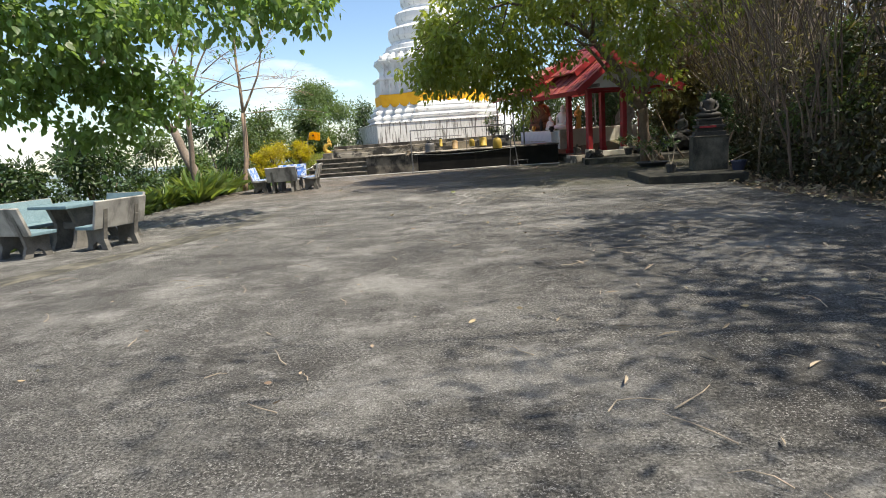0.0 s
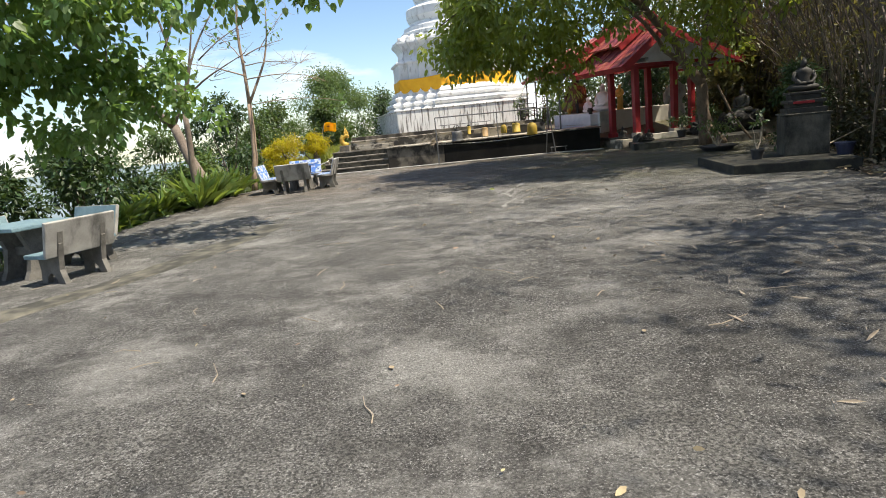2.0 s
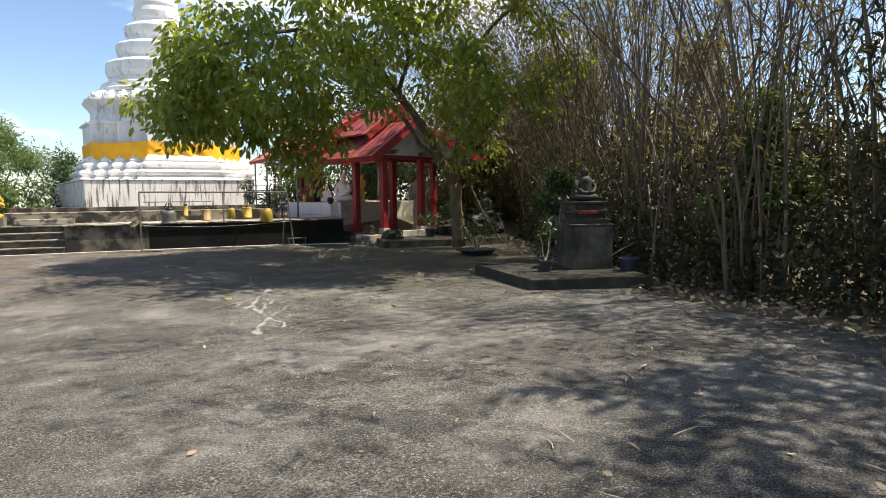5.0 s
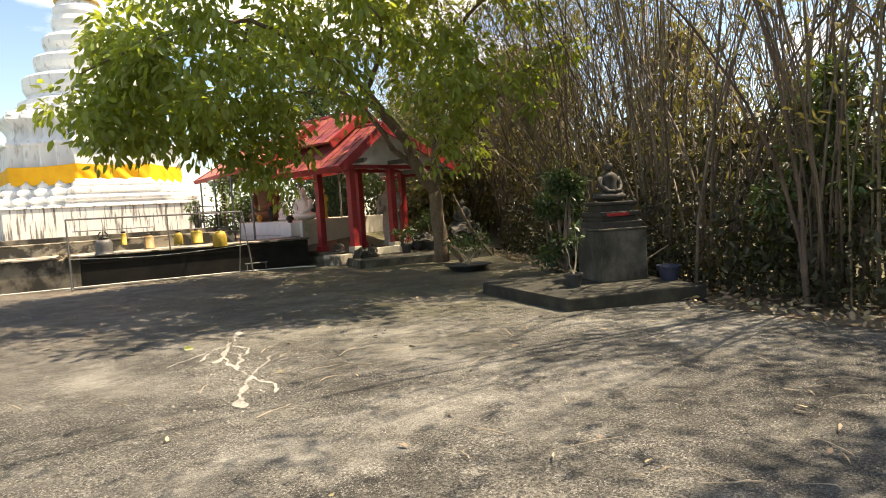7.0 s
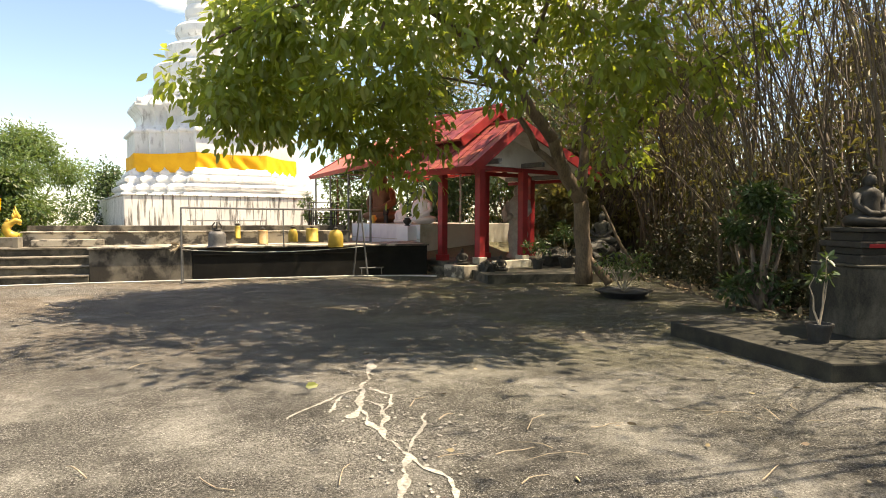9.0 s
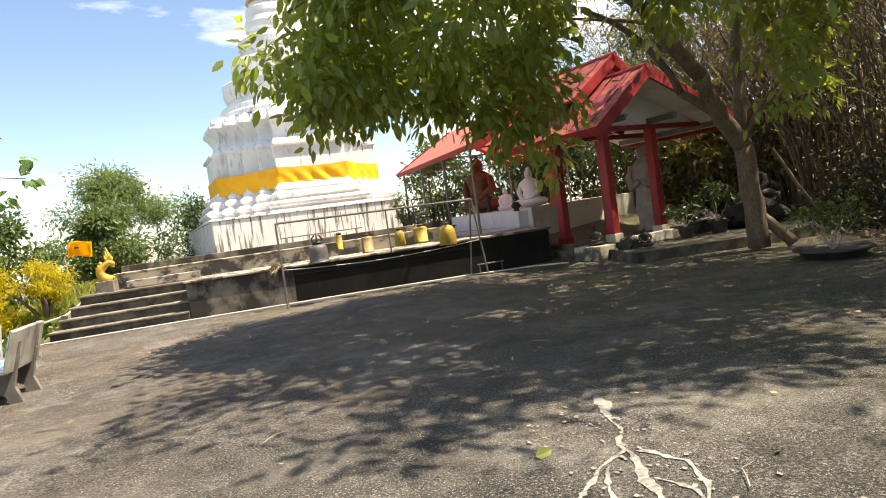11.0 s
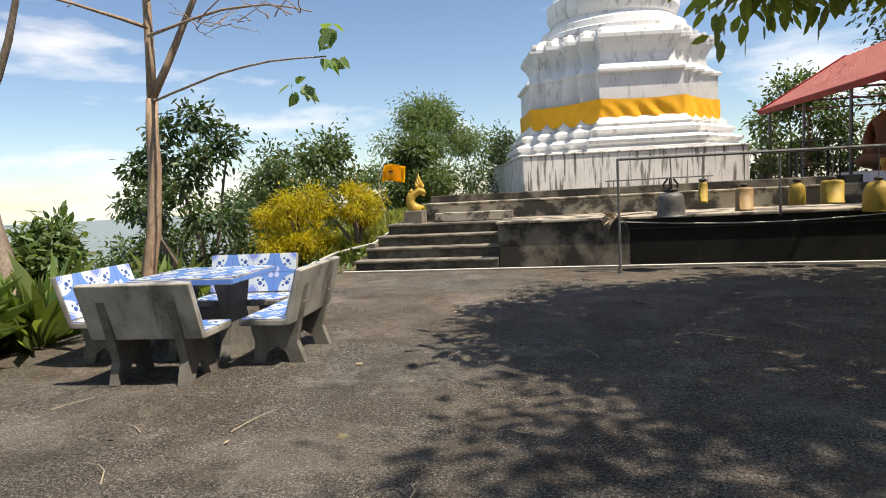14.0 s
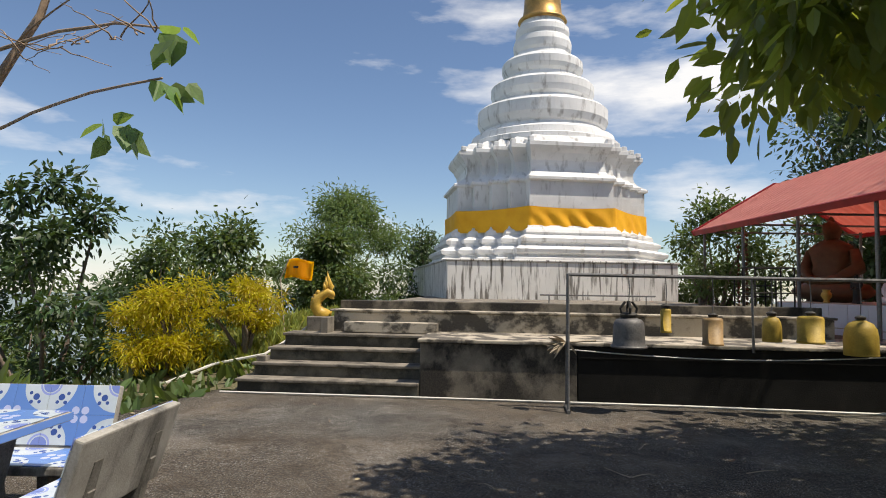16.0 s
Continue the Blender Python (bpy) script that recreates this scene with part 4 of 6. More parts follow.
def figure(name, u, v, z, h, mat, label, seated=True, w=0.4, m0=None):
    """A plain draped figure, seated with crossed legs or standing."""
    bm = bmesh.new()
    if seated:
        blob(bm, (0, 0, 0.13 * h), (0.48 * h, 0.32 * h, 0.14 * h), 2, 0.08, h)
        lathe([(0.24 * h, 0), (0.26 * h, 0.1 * h), (0.2 * h, 0.3 * h), (0.23 * h, 0.45 * h), (0.25 * h, 0.56 * h), (0.13 * h, 0.64 * h), (0.07 * h, 0.68 * h)], 18, bm, Matrix.Translation((0, 0, 0.14 * h)) @ Matrix.Diagonal((1, 0.72, 0.9, 1)))
        for s in (-1, 1):
            add_tube(bm, [(0.24 * h * s, 0, 0.6 * h), (0.31 * h * s, -0.04 * h, 0.4 * h), (0.16 * h * s, -0.2 * h, 0.26 * h), (0, -0.24 * h, 0.24 * h)], [0.075 * h, 0.07 * h, 0.055 * h, 0.05 * h], 8)
        top = 0.84 * h
        blob(bm, (0, -0.01 * h, top), (0.105 * h, 0.115 * h, 0.13 * h), 2)
        blob(bm, (0, 0, top + 0.13 * h), (0.05 * h, 0.05 * h, 0.06 * h), 1)
    else:
        lathe([(0.17 * h, 0), (0.16 * h, 0.03 * h), (0.12 * h, 0.1 * h), (0.135 * h, 0.3 * h), (0.12 * h, 0.5 * h), (0.14 * h, 0.66 * h), (0.15 * h, 0.77 * h), (0.07 * h, 0.83 * h), (0.045 * h, 0.86 * h)], 18, bm, Matrix.Diagonal((1, 0.7, 1, 1)))
        for s in (-1, 1):
            add_tube(bm, [(0.14 * h * s, 0, 0.78 * h), (0.17 * h * s, -0.01 * h, 0.62 * h), (0.12 * h * s, -0.1 * h, 0.5 * h), (0.02 * h * s, -0.13 * h, 0.58 * h)], [0.045 * h, 0.042 * h, 0.035 * h, 0.03 * h], 8)
        blob(bm, (0, 0, 0.91 * h), (0.06 * h, 0.065 * h, 0.078 * h), 2)
    for vert in bm.verts:
        q = vert.co / h
        vert.co += 0.035 * h * noise.noise_vector(q * 7 + Vector((u, v, 0))) + 0.015 * h * noise.noise_vector(q * 19)
    bmesh.ops.recalc_face_normals(bm, faces=bm.faces)
    ob = smooth(part(name, bm, mat))
    ob.matrix_basis = (HALL @ pose(u, v, z, 0, 0, -75)) if m0 is None else m0
    return tagged(ob, label, "statue")


figure("seated_statue", 0.95, 3.6, 1.28, 1.05, M_STATUE_WHITE, "white plaster seated figure on the altar")
figure("seated_statue", 0.8, 4.5, 1.28, 0.62, M_STATUE_WHITE, "small white seated figure on the altar")
figure("seated_statue", 1.3, 6.3, 1.28, 1.75, M_ORANGE, "large seated figure in an orange robe")
figure("standing_statue", 1.6, 3.4, 1.28, 1.0, M_GOLD_PAINT, "gold standing figure on the altar", False)
figure("standing_statue", 0.7, 5.2, 1.28, 0.55, M_STATUE_DARK, "small dark standing figure on the altar", False)
figure("standing_statue", 2.0, 7.4, 0.32, 2.2, M_ORANGE, "brown-gilt standing figure behind the altar", False)
figure("standing_statue", 2.3, 0.9, 0.32, 2.1, M_STATUE_ROSE, "tall grey-rose stucco standing figure in the porch", False)
figure("seated_statue", 3.25, -1.3, 0.78, 0.85, M_STATUE_SHADED, "weathered seated figure, coloured dark for tree shade, on a dark rock base", True)


def rock(name, m, r, label, mat=M_STATUE_DARK, seed=1.0):
    bm = bmesh.new()
    blob(bm, (0, 0, r[2] * 0.8), r, 3, 0.5, seed)
    ob = part(name, bm, mat)
    ob.matrix_basis = m
    return tagged(ob, label, "rock")


rock("rock_base", HALL @ pose(3.2, -1.25, 0.15), (0.75, 0.6, 0.42), "dark rough rock mound under the figure", seed=2.2)
rock("rock_base", HALL @ pose(2.2, -0.6, 0.15), (0.42, 0.35, 0.3), "dark rock beside the porch step", seed=5.2)
rock("stone_block", HALL @ pose(-0.42, -0.75, -0.02), (0.22, 0.2, 0.26), "dark squarish stone before the porch", seed=7.7)


def pot(m, r, h, mat, label, name="flower_pot"):
    p = thing(name, label, "pot", m)
    bm = lathe([(r * 0.7, 0), (r * 0.95, h * 0.85), (r * 1.05, h * 0.86), (r * 1.05, h), (r * 0.9, h), (r * 0.85, h * 0.85), (0.02, h * 0.84)], 20)
    bmesh.ops.recalc_face_normals(bm, faces=bm.faces)
    part("body", bm, mat, p)
    return p


def plant(parent, n, spread, length, mat, z=0.0, shape=LEAF_OVAL, seed=3, stems=5, lift=0.5):
    """Stems with leaves under a pot or planter."""
    rng = np.random.default_rng(seed)
    tips = []
    for k in range(stems):
        bm = bmesh.new()
        a = 2 * math.pi * k / stems + rng.random()
        tip = (spread * math.cos(a) * rng.uniform(0.3, 1), spread * math.sin(a) * rng.uniform(0.3, 1), z + lift * rng.uniform(0.6, 1.2))
        limb(bm, (0, 0, z), tip, 0.012, 0.004, 0.1, 4, 5, k)
        tips.append(tip)
        part("stem", bm, M_TWIG, parent)
    p, w = cloud(tips, [spread * 0.5] * stems, [n // stems] * stems, rng, 0.1, 0.2)
    leaves("foliage", p, w, rng.uniform(0.7, 1.2, len(p)) * length, mat, parent, shape, seed)


pp = pot(HALL @ pose(1.05, -1.0, 0.2), 0.16, 0.24, M_POT, "dark pot with a leafy plant by the step")
plant(pp, 220, 0.28, 0.11, L_DARK, 0.2, seed=5, lift=0.45)
pp = pot(HALL @ pose(1.9, -1.2, 0.2), 0.2, 0.26, M_POT, "dark pot with a dense dark plant")
plant(pp, 320, 0.36, 0.11, L_DARK, 0.2, seed=6, lift=0.7)
tyre = pot(pose(6.56, 19.95, 0.0), 0.5, 0.14, M_POT, "round black planter ring with a small leafy shrub", "planter")
plant(tyre, 330, 0.5, 0.1, L_MID, 0.1, seed=8, stems=9, lift=0.65)

# ---- urn on its slab ----
SLAB = pose(4.6, 14.25, 0, 0, 0, -14.5)
slab = tagged(part("slab", prism([(4.68, 14.26), (6.66, 13.72), (7.2, 15.9), (4.85, 16.6)], -0.1, 0.18), M_SLAB), "low dark mossy concrete slab on the yard", "slab")
bev = bmesh.new()
bev.from_mesh(slab.data)
bmesh.ops.bevel(bev, geom=bev.edges[:], offset=0.02, segments=2, affect="EDGES", profile=0.6)
bev.to_mesh(slab.data)
bev.free()
ped = thing("pedestal", "grey stained masonry pedestal on the slab", "pedestal", SLAB @ pose(1.5, 1.42, 0.18))
part("body", box(-0.39, 0.39, -0.38, 0.38, 0, 0.77, 0.025), M_PEDESTAL, ped)
part("top", box(-0.41, 0.41, -0.4, 0.4, 0.773, 0.8, 0.01), M_PEDESTAL, ped)


def build_shrine_top():
    s = thing("stone_shrine", "small dark tiered stone shrine with a figure on the pedestal", "shrine", SLAB @ pose(1.5, 1.42, 0.98))
    for k, (w, h) in enumerate(((0.34, 0.1), (0.28, 0.08), (0.33, 0.07), (0.25, 0.1), (0.3, 0.05))):
        z = sum(q for _, q in ((0.34, 0.1), (0.28, 0.08), (0.33, 0.07), (0.25, 0.1), (0.3, 0.05))[:k])
        part("tier", box(-w, w, -w, w, z, z + h - 0.003, 0.012), M_STATUE_DARK, s)
    part("ribbon", box(-0.24, 0.12, -0.345, -0.336, 0.18, 0.225, 0.003), M_RED, s, "faded red ribbon")


build_shrine_top()
figure("seated_statue", 0, 0, 0, 0.62, M_STATUE_DARK, "dark seated stone figure with a wet-looking gloss", True, 0.4, SLAB @ pose(1.5, 1.42, 1.38, 0, 0, 10))
p1 = pot(SLAB @ pose(0.62, 0.95, 0.18), 0.13, 0.2, M_POT, "small black pot with a thin tall plant on the slab")
plant(p1, 45, 0.1, 0.1, L_DARK, 0.18, seed=12, stems=3, lift=0.75)
tagged(part("stick", tube([(6.75, 15.1, 0.3), (7.1, 15.2, 0.42), (7.5, 15.1, 0.62)], [0.014, 0.012, 0.007], 6), M_TWIG), "pale dry stick leaning out of the bamboo", "stick")
pot(SLAB @ pose(2.05, 0.75, 0.18), 0.17, 0.22, M_POT_BLUE, "dark blue plastic pot on the slab edge")


# ---- concrete tables and benches ----
def tile_material():
    """Glazed tile with a ring round one corner and dark florets."""
    m = material("blue_white_pattern_tile", ((0.46, 0.54, 0.6), (0.62, 0.68, 0.72)), 0.22, 3.0, 4.0, 0.03, fine_mix=0.04)
    n, l = m.node_tree.nodes, m.node_tree.links
    b = n["Principled BSDF"]
    old = b.inputs["Base Color"].links[0].from_socket
    co = n.new("ShaderNodeTexCoord")

    def dist(c):
        d = n.new("ShaderNodeVectorMath")
        d.operation = "DISTANCE"
        d.inputs[1].default_value = c
        l.new(co.outputs["Object"], d.inputs[0])
        return d.outputs["Value"]

    def band(v, lo, hi):
        a = n.new("ShaderNodeMath")
        a.operation = "GREATER_THAN"
        a.inputs[1].default_value = lo
        l.new(v, a.inputs[0])
        c = n.new("ShaderNodeMath")
        c.operation = "LESS_THAN"
        c.inputs[1].default_value = hi
        l.new(v, c.inputs[0])
        d = n.new("ShaderNodeMath")
        d.operation = "MULTIPLY"
        l.new(a.outputs[0], d.inputs[0])
        l.new(c.outputs[0], d.inputs[1])
        return d.outputs[0]

    def over(base, fac, colour):
        x = n.new("ShaderNodeMix")
        x.data_type = "RGBA"
        l.new(fac, x.inputs["Factor"])
        l.new(base, x.inputs["A"])
        x.inputs["B"].default_value = (*colour, 1)
        return x.outputs["Result"]

    corner = dist((-0.118, -0.1, 0))
    c = over(old, band(corner, 0.18, 9), (0.13, 0.26, 0.6))
    c = over(c, band(corner, -1, 0.055), (0.2, 0.27, 0.6))
    c = over(c, band(corner, 0.062, 0.075), (0.3, 0.36, 0.7))
    for p, r in (((-0.03, -0.015, 0), 0.022), ((0.0, 0.02, 0), 0.013), ((-0.055, 0.018, 0), 0.012), ((0.012, -0.04, 0), 0.012)):
        c = over(c, band(dist(p), -1, r), (0.05, 0.1, 0.32))
    c = over(c, band(dist((0.085, 0.07, 0)), -1, 0.026), (0.5, 0.55, 0.78))
    l.new(c, b.inputs["Base Color"])
    return m


M_PATTERN = tile_material()
TILE_MESH = bpy.data.meshes.new("tile")
tb = box(-0.1165, 0.1165, -0.098, 0.098, -0.006, 0.0, 0.002)
tb.to_mesh(TILE_MESH)
tb.free()
TILE_MESH.materials.append(M_PATTERN)


def tile_grid(parent, m, nx, ny, w, d):
    for i in range(nx):
        for j in range(ny):
            o = new("tile", TILE_MESH)
            o.parent = parent
            o.matrix_basis = m @ Matrix.Translation((w * (i - (nx - 1) / 2), d * (j - (ny - 1) / 2), 0.006)) @ Matrix.Diagonal((-1 if i % 2 else 1, -1 if j % 2 else 1, 1, 1))


LEG = [(-0.26, 0), (-0.13, 0), (-0.1, 0.09), (-0.02, 0.14), (0.06, 0.09), (0.09, 0), (0.2, 0), (0.17, 0.18), (0.185, 0.34), (-0.16, 0.34), (-0.26, 0.66), (-0.315, 0.66), (-0.235, 0.34), (-0.2, 0.18)]
BACK = Matrix.Translation((0, -0.205, 0.415)) @ Matrix.Rotation(radians(17), 4, "X")


def build_bench(m, label, group, tiled, skip_tiles=False):
    b = thing("concrete_bench", label, "bench", m, group)
    part("seat", box(-0.475, 0.475, -0.2, 0.22, 0.345, 0.4, 0.012), M_BENCH if tiled else M_TILE_TEAL, b)
    back = part("backrest", box(-0.475, 0.475, -0.03, 0.02, -0.06, 0.4, 0.012, BACK), M_BENCH, b, "grey concrete backrest with dark drips")
    for s in (-1, 1):
        part("leg", extruded(LEG, s * 0.29 - 0.035, s * 0.29 + 0.035), M_BENCH_DARK, b, "darker curved concrete leg")
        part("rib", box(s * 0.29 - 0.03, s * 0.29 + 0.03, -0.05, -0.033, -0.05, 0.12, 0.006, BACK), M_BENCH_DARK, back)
    if tiled:
        tile_grid(b, Matrix.Translation((0, 0.01, 0.401)), 4, 2, 0.236, 0.2)
        tile_grid(back, BACK @ Matrix.Translation((0, 0.021, 0.2)) @ Matrix.Rotation(radians(-90), 4, "X") , 4, 2, 0.236, 0.197)
    else:
        part("facing", box(-0.46, 0.46, 0.021, 0.026, -0.04, 0.39, 0.002, BACK), M_TILE_TEAL, back, "faded teal facing")
    return b


def build_table(m, label, tiled):
    t = thing("concrete_table", label, "table", m)
    part("tabletop", box(-0.48, 0.48, -0.42, 0.42, 0.68, 0.735, 0.014), M_BENCH if tiled else M_TILE_TEAL, t)
    for s in (-1, 1):
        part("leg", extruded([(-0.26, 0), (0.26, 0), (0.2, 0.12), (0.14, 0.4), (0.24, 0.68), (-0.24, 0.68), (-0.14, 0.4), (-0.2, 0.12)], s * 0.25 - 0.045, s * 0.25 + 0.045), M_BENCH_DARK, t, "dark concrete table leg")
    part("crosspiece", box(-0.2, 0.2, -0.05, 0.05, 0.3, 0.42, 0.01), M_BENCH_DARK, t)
    if tiled:
        tile_grid(t, Matrix.Translation((0, 0, 0.737)), 4, 4, 0.236, 0.2)
        for s in (-1, 1):
            part("edge_tiling", box(-0.48, 0.48, s * 0.4235 - 0.003, s * 0.4235 + 0.003, 0.69, 0.73), M_PATTERN, t)
            part("edge_tiling", box(s * 0.4835 - 0.003, s * 0.4835 + 0.003, -0.42, 0.42, 0.69, 0.73), M_PATTERN, t)
    return t


def build_set(x, y, turn, tiled, reach, group):
    c = pose(x, y, 0.004, 0, 0, turn)
    what = "blue and white tiled" if tiled else "faded teal"
    build_table(c, what + " concrete garden table", tiled)
    for k, side in enumerate(("before", "beside", "behind", "by")):
        a = 90 * k
        build_bench(c @ pose(0, 0, 0, 0, 0, a) @ pose(0, -reach[k], 0), what + " concrete bench with curved legs at the table", group, tiled)


build_set(-5.1, 20.27, 4, True, (0.68, 0.76, 0.64, 0.82), "tiled benches round the table")
build_set(-6.2, 10.55, -22, False, (0.85, 0.9, 0.8, 0.85), "teal benches round the table")


# ---- small things about the shrine ----
def urn(m, r, h, mat, label):
    bm = lathe([(r * 0.6, 0), (r * 0.65, h * 0.08), (r * 0.45, h * 0.2), (r, h * 0.5), (r * 0.95, h * 0.7), (r * 0.6, h * 0.85), (r * 0.75, h * 0.97), (r * 0.75, h), (r * 0.55, h * 0.98), (0.01, h * 0.9)], 20)
    bmesh.ops.recalc_face_normals(bm, faces=bm.faces)
    ob = smooth(part("urn", bm, mat))
    ob.matrix_basis = m
    tagged(ob, label, "urn")


urn(HALL @ pose(0.27, 3.45, 1.22), 0.13, 0.24, M_STATUE_DARK, "dark bronze incense urn on the white block")
urn(HALL @ pose(0.62, 5.8, 1.28), 0.1, 0.26, M_GOLD_PAINT, "gold flower urn on the altar")
urn(HALL @ pose(0.62, 4.0, 1.28), 0.08, 0.2, M_STATUE_WHITE, "small white porcelain urn on the altar")
figure("guardian_statue", 0, 0, 0, 0.42, M_STATUE_DARK, "small grimy guardian figure beside the porch column", True, 0.4, HALL @ pose(-0.5, 0.1, 0.3, 0, 0, -40))
figure("guardian_statue", 0, 0, 0, 0.4, M_STATUE_DARK, "small dark guardian figure by the porch step", True, 0.4, HALL @ pose(-0.2, -0.95, 0.2, 0, 0, -30))


def build_stand(m, w, h, label):
    s = thing("metal_stand", label, "stand", m)
    for a in (-1, 1):
        for b in (-1, 1):
            part("leg", tube([(a * w, b * w * 0.5, 0), (a * w, b * w * 0.5, h)], 0.014, 6), M_STATUE_DARK, s)
    for z in (0.45 * h, h):
        part("shelf", box(-w - 0.02, w + 0.02, -w * 0.5 - 0.02, w * 0.5 + 0.02, z - 0.02, z, 0.004), M_STATUE_DARK, s)
    part("rail", tube([(-w, -w * 0.5, 0.75 * h), (w, -w * 0.5, 0.75 * h)], 0.012, 6), M_STATUE_DARK, s)


build_stand(pose(2.2, 27.95, 1.14, 0, 0, 12), 0.34, 0.75, "dark iron candle stand on the platform")
build_stand(pose(2.35, 28.9, 1.14, 0, 0, 12), 0.3, 0.6, "low dark iron offering stand on the platform")


def build_streamer(m, h, label):
    bm = bmesh.new()
    for k in range(int(h / 0.11)):
        blob(bm, (0.01 * math.sin(k * 1.7), 0, h - 0.11 * k), (0.035, 0.035, 0.05), 1, 0.3, k * 0.7)
    ob = part("streamer", bm, M_ORANGE)
    ob.matrix_basis = m
    tagged(ob, label, "streamer")


build_streamer(HALL @ pose(0.3, 7.6, 0.95), 1.8, "hanging orange-red paper streamer under the roof edge")
build_streamer(HALL @ pose(0.9, 8.6, 0.95), 1.6, "hanging orange-red paper streamer under the roof")


def build_broom():
    rng = np.random.default_rng(3)
    b = thing("straw_broom", "short straw broom hung on the frame post", "broom", pose(-1.42, FY - 0.06, 0.84))
    a = rng.normal(size=(70, 3)) * (0.35, 0.2, 0.25) + (-0.9, 0, -0.12)
    leaves("straw", np.zeros((70, 3)) + (0.06, 0, 0), a, rng.uniform(0.16, 0.26, 70), M_TWIG, b, LEAF_BLADE, 4)
    part("handle", tube([(0.05, 0, 0), (0.42, 0.0, 0.03)], 0.012, 6), M_TWIG, b)


build_broom()


def build_joint():
    """A worn edge where a thin later layer of concrete ends."""
    line = [(-6.6, 4.6), (-5.7, 6.6), (-5.1, 7.8), (-4.4, 9.4), (-3.9, 10.8), (-3.6, 12.2), (-3.5, 13.4)]
    bm = bmesh.new()
    prev = None
    for i in range(61):
        s = min(int(i / 10), len(line) - 2)
        t = i / 10 - s
        x, y = line[s][0] + (line[s + 1][0] - line[s][0]) * t, line[s][1] + (line[s + 1][1] - line[s][1]) * t
        x += 0.08 * noise.noise(Vector((y * 2, 0, 0)))
        fade = 1 - i / 66
        z = yard_height(x, y)
        row = [bm.verts.new((x - 0.5, y + 0.1, z + 0.002)), bm.verts.new((x - 0.07, y, z + 0.02 * fade)), bm.verts.new((x + 0.015, y, z + 0.024 * fade)), bm.verts.new((x + 0.045, y, z - 0.01))]
        if prev:
            for a in range(3):
                bm.faces.new((prev[a], prev[a + 1], row[a + 1], row[a]))
        prev = row
    bmesh.ops.recalc_face_normals(bm, faces=bm.faces)
    tagged(smooth(part("trim_joint", bm, M_KERB)), "worn raised edge in the concrete", "edge", kind="structure")


build_joint()


# ---- trees ----
def tree(name, label, base, limbs, lumps, mat, bark, size, shape=LEAF_OVAL, seed=1, droop=0.35, shell=0.3):
    """limbs: (from, to, radius, radius); lumps: (centre, radii, leaf count)."""
    t = thing(name, label, "tree", Matrix.Translation(base))
    bm = bmesh.new()
    for k, (a, b, r0, r1) in enumerate(limbs):
        limb(bm, a, b, r0, r1, 0.07, 7, 10 if r0 > 0.05 else 6, seed * 31 + k)
    smooth(part("trunk", bm, bark, t))
    rng = np.random.default_rng(seed)
    p, w = cloud([c for c, _, _ in lumps], [r for _, r, _ in lumps], [n for _, _, n in lumps], rng, shell, droop)
    leaves("crown", p, w, rng.uniform(0.65, 1.15, len(p)) * size, mat, t, shape, seed)
    return t


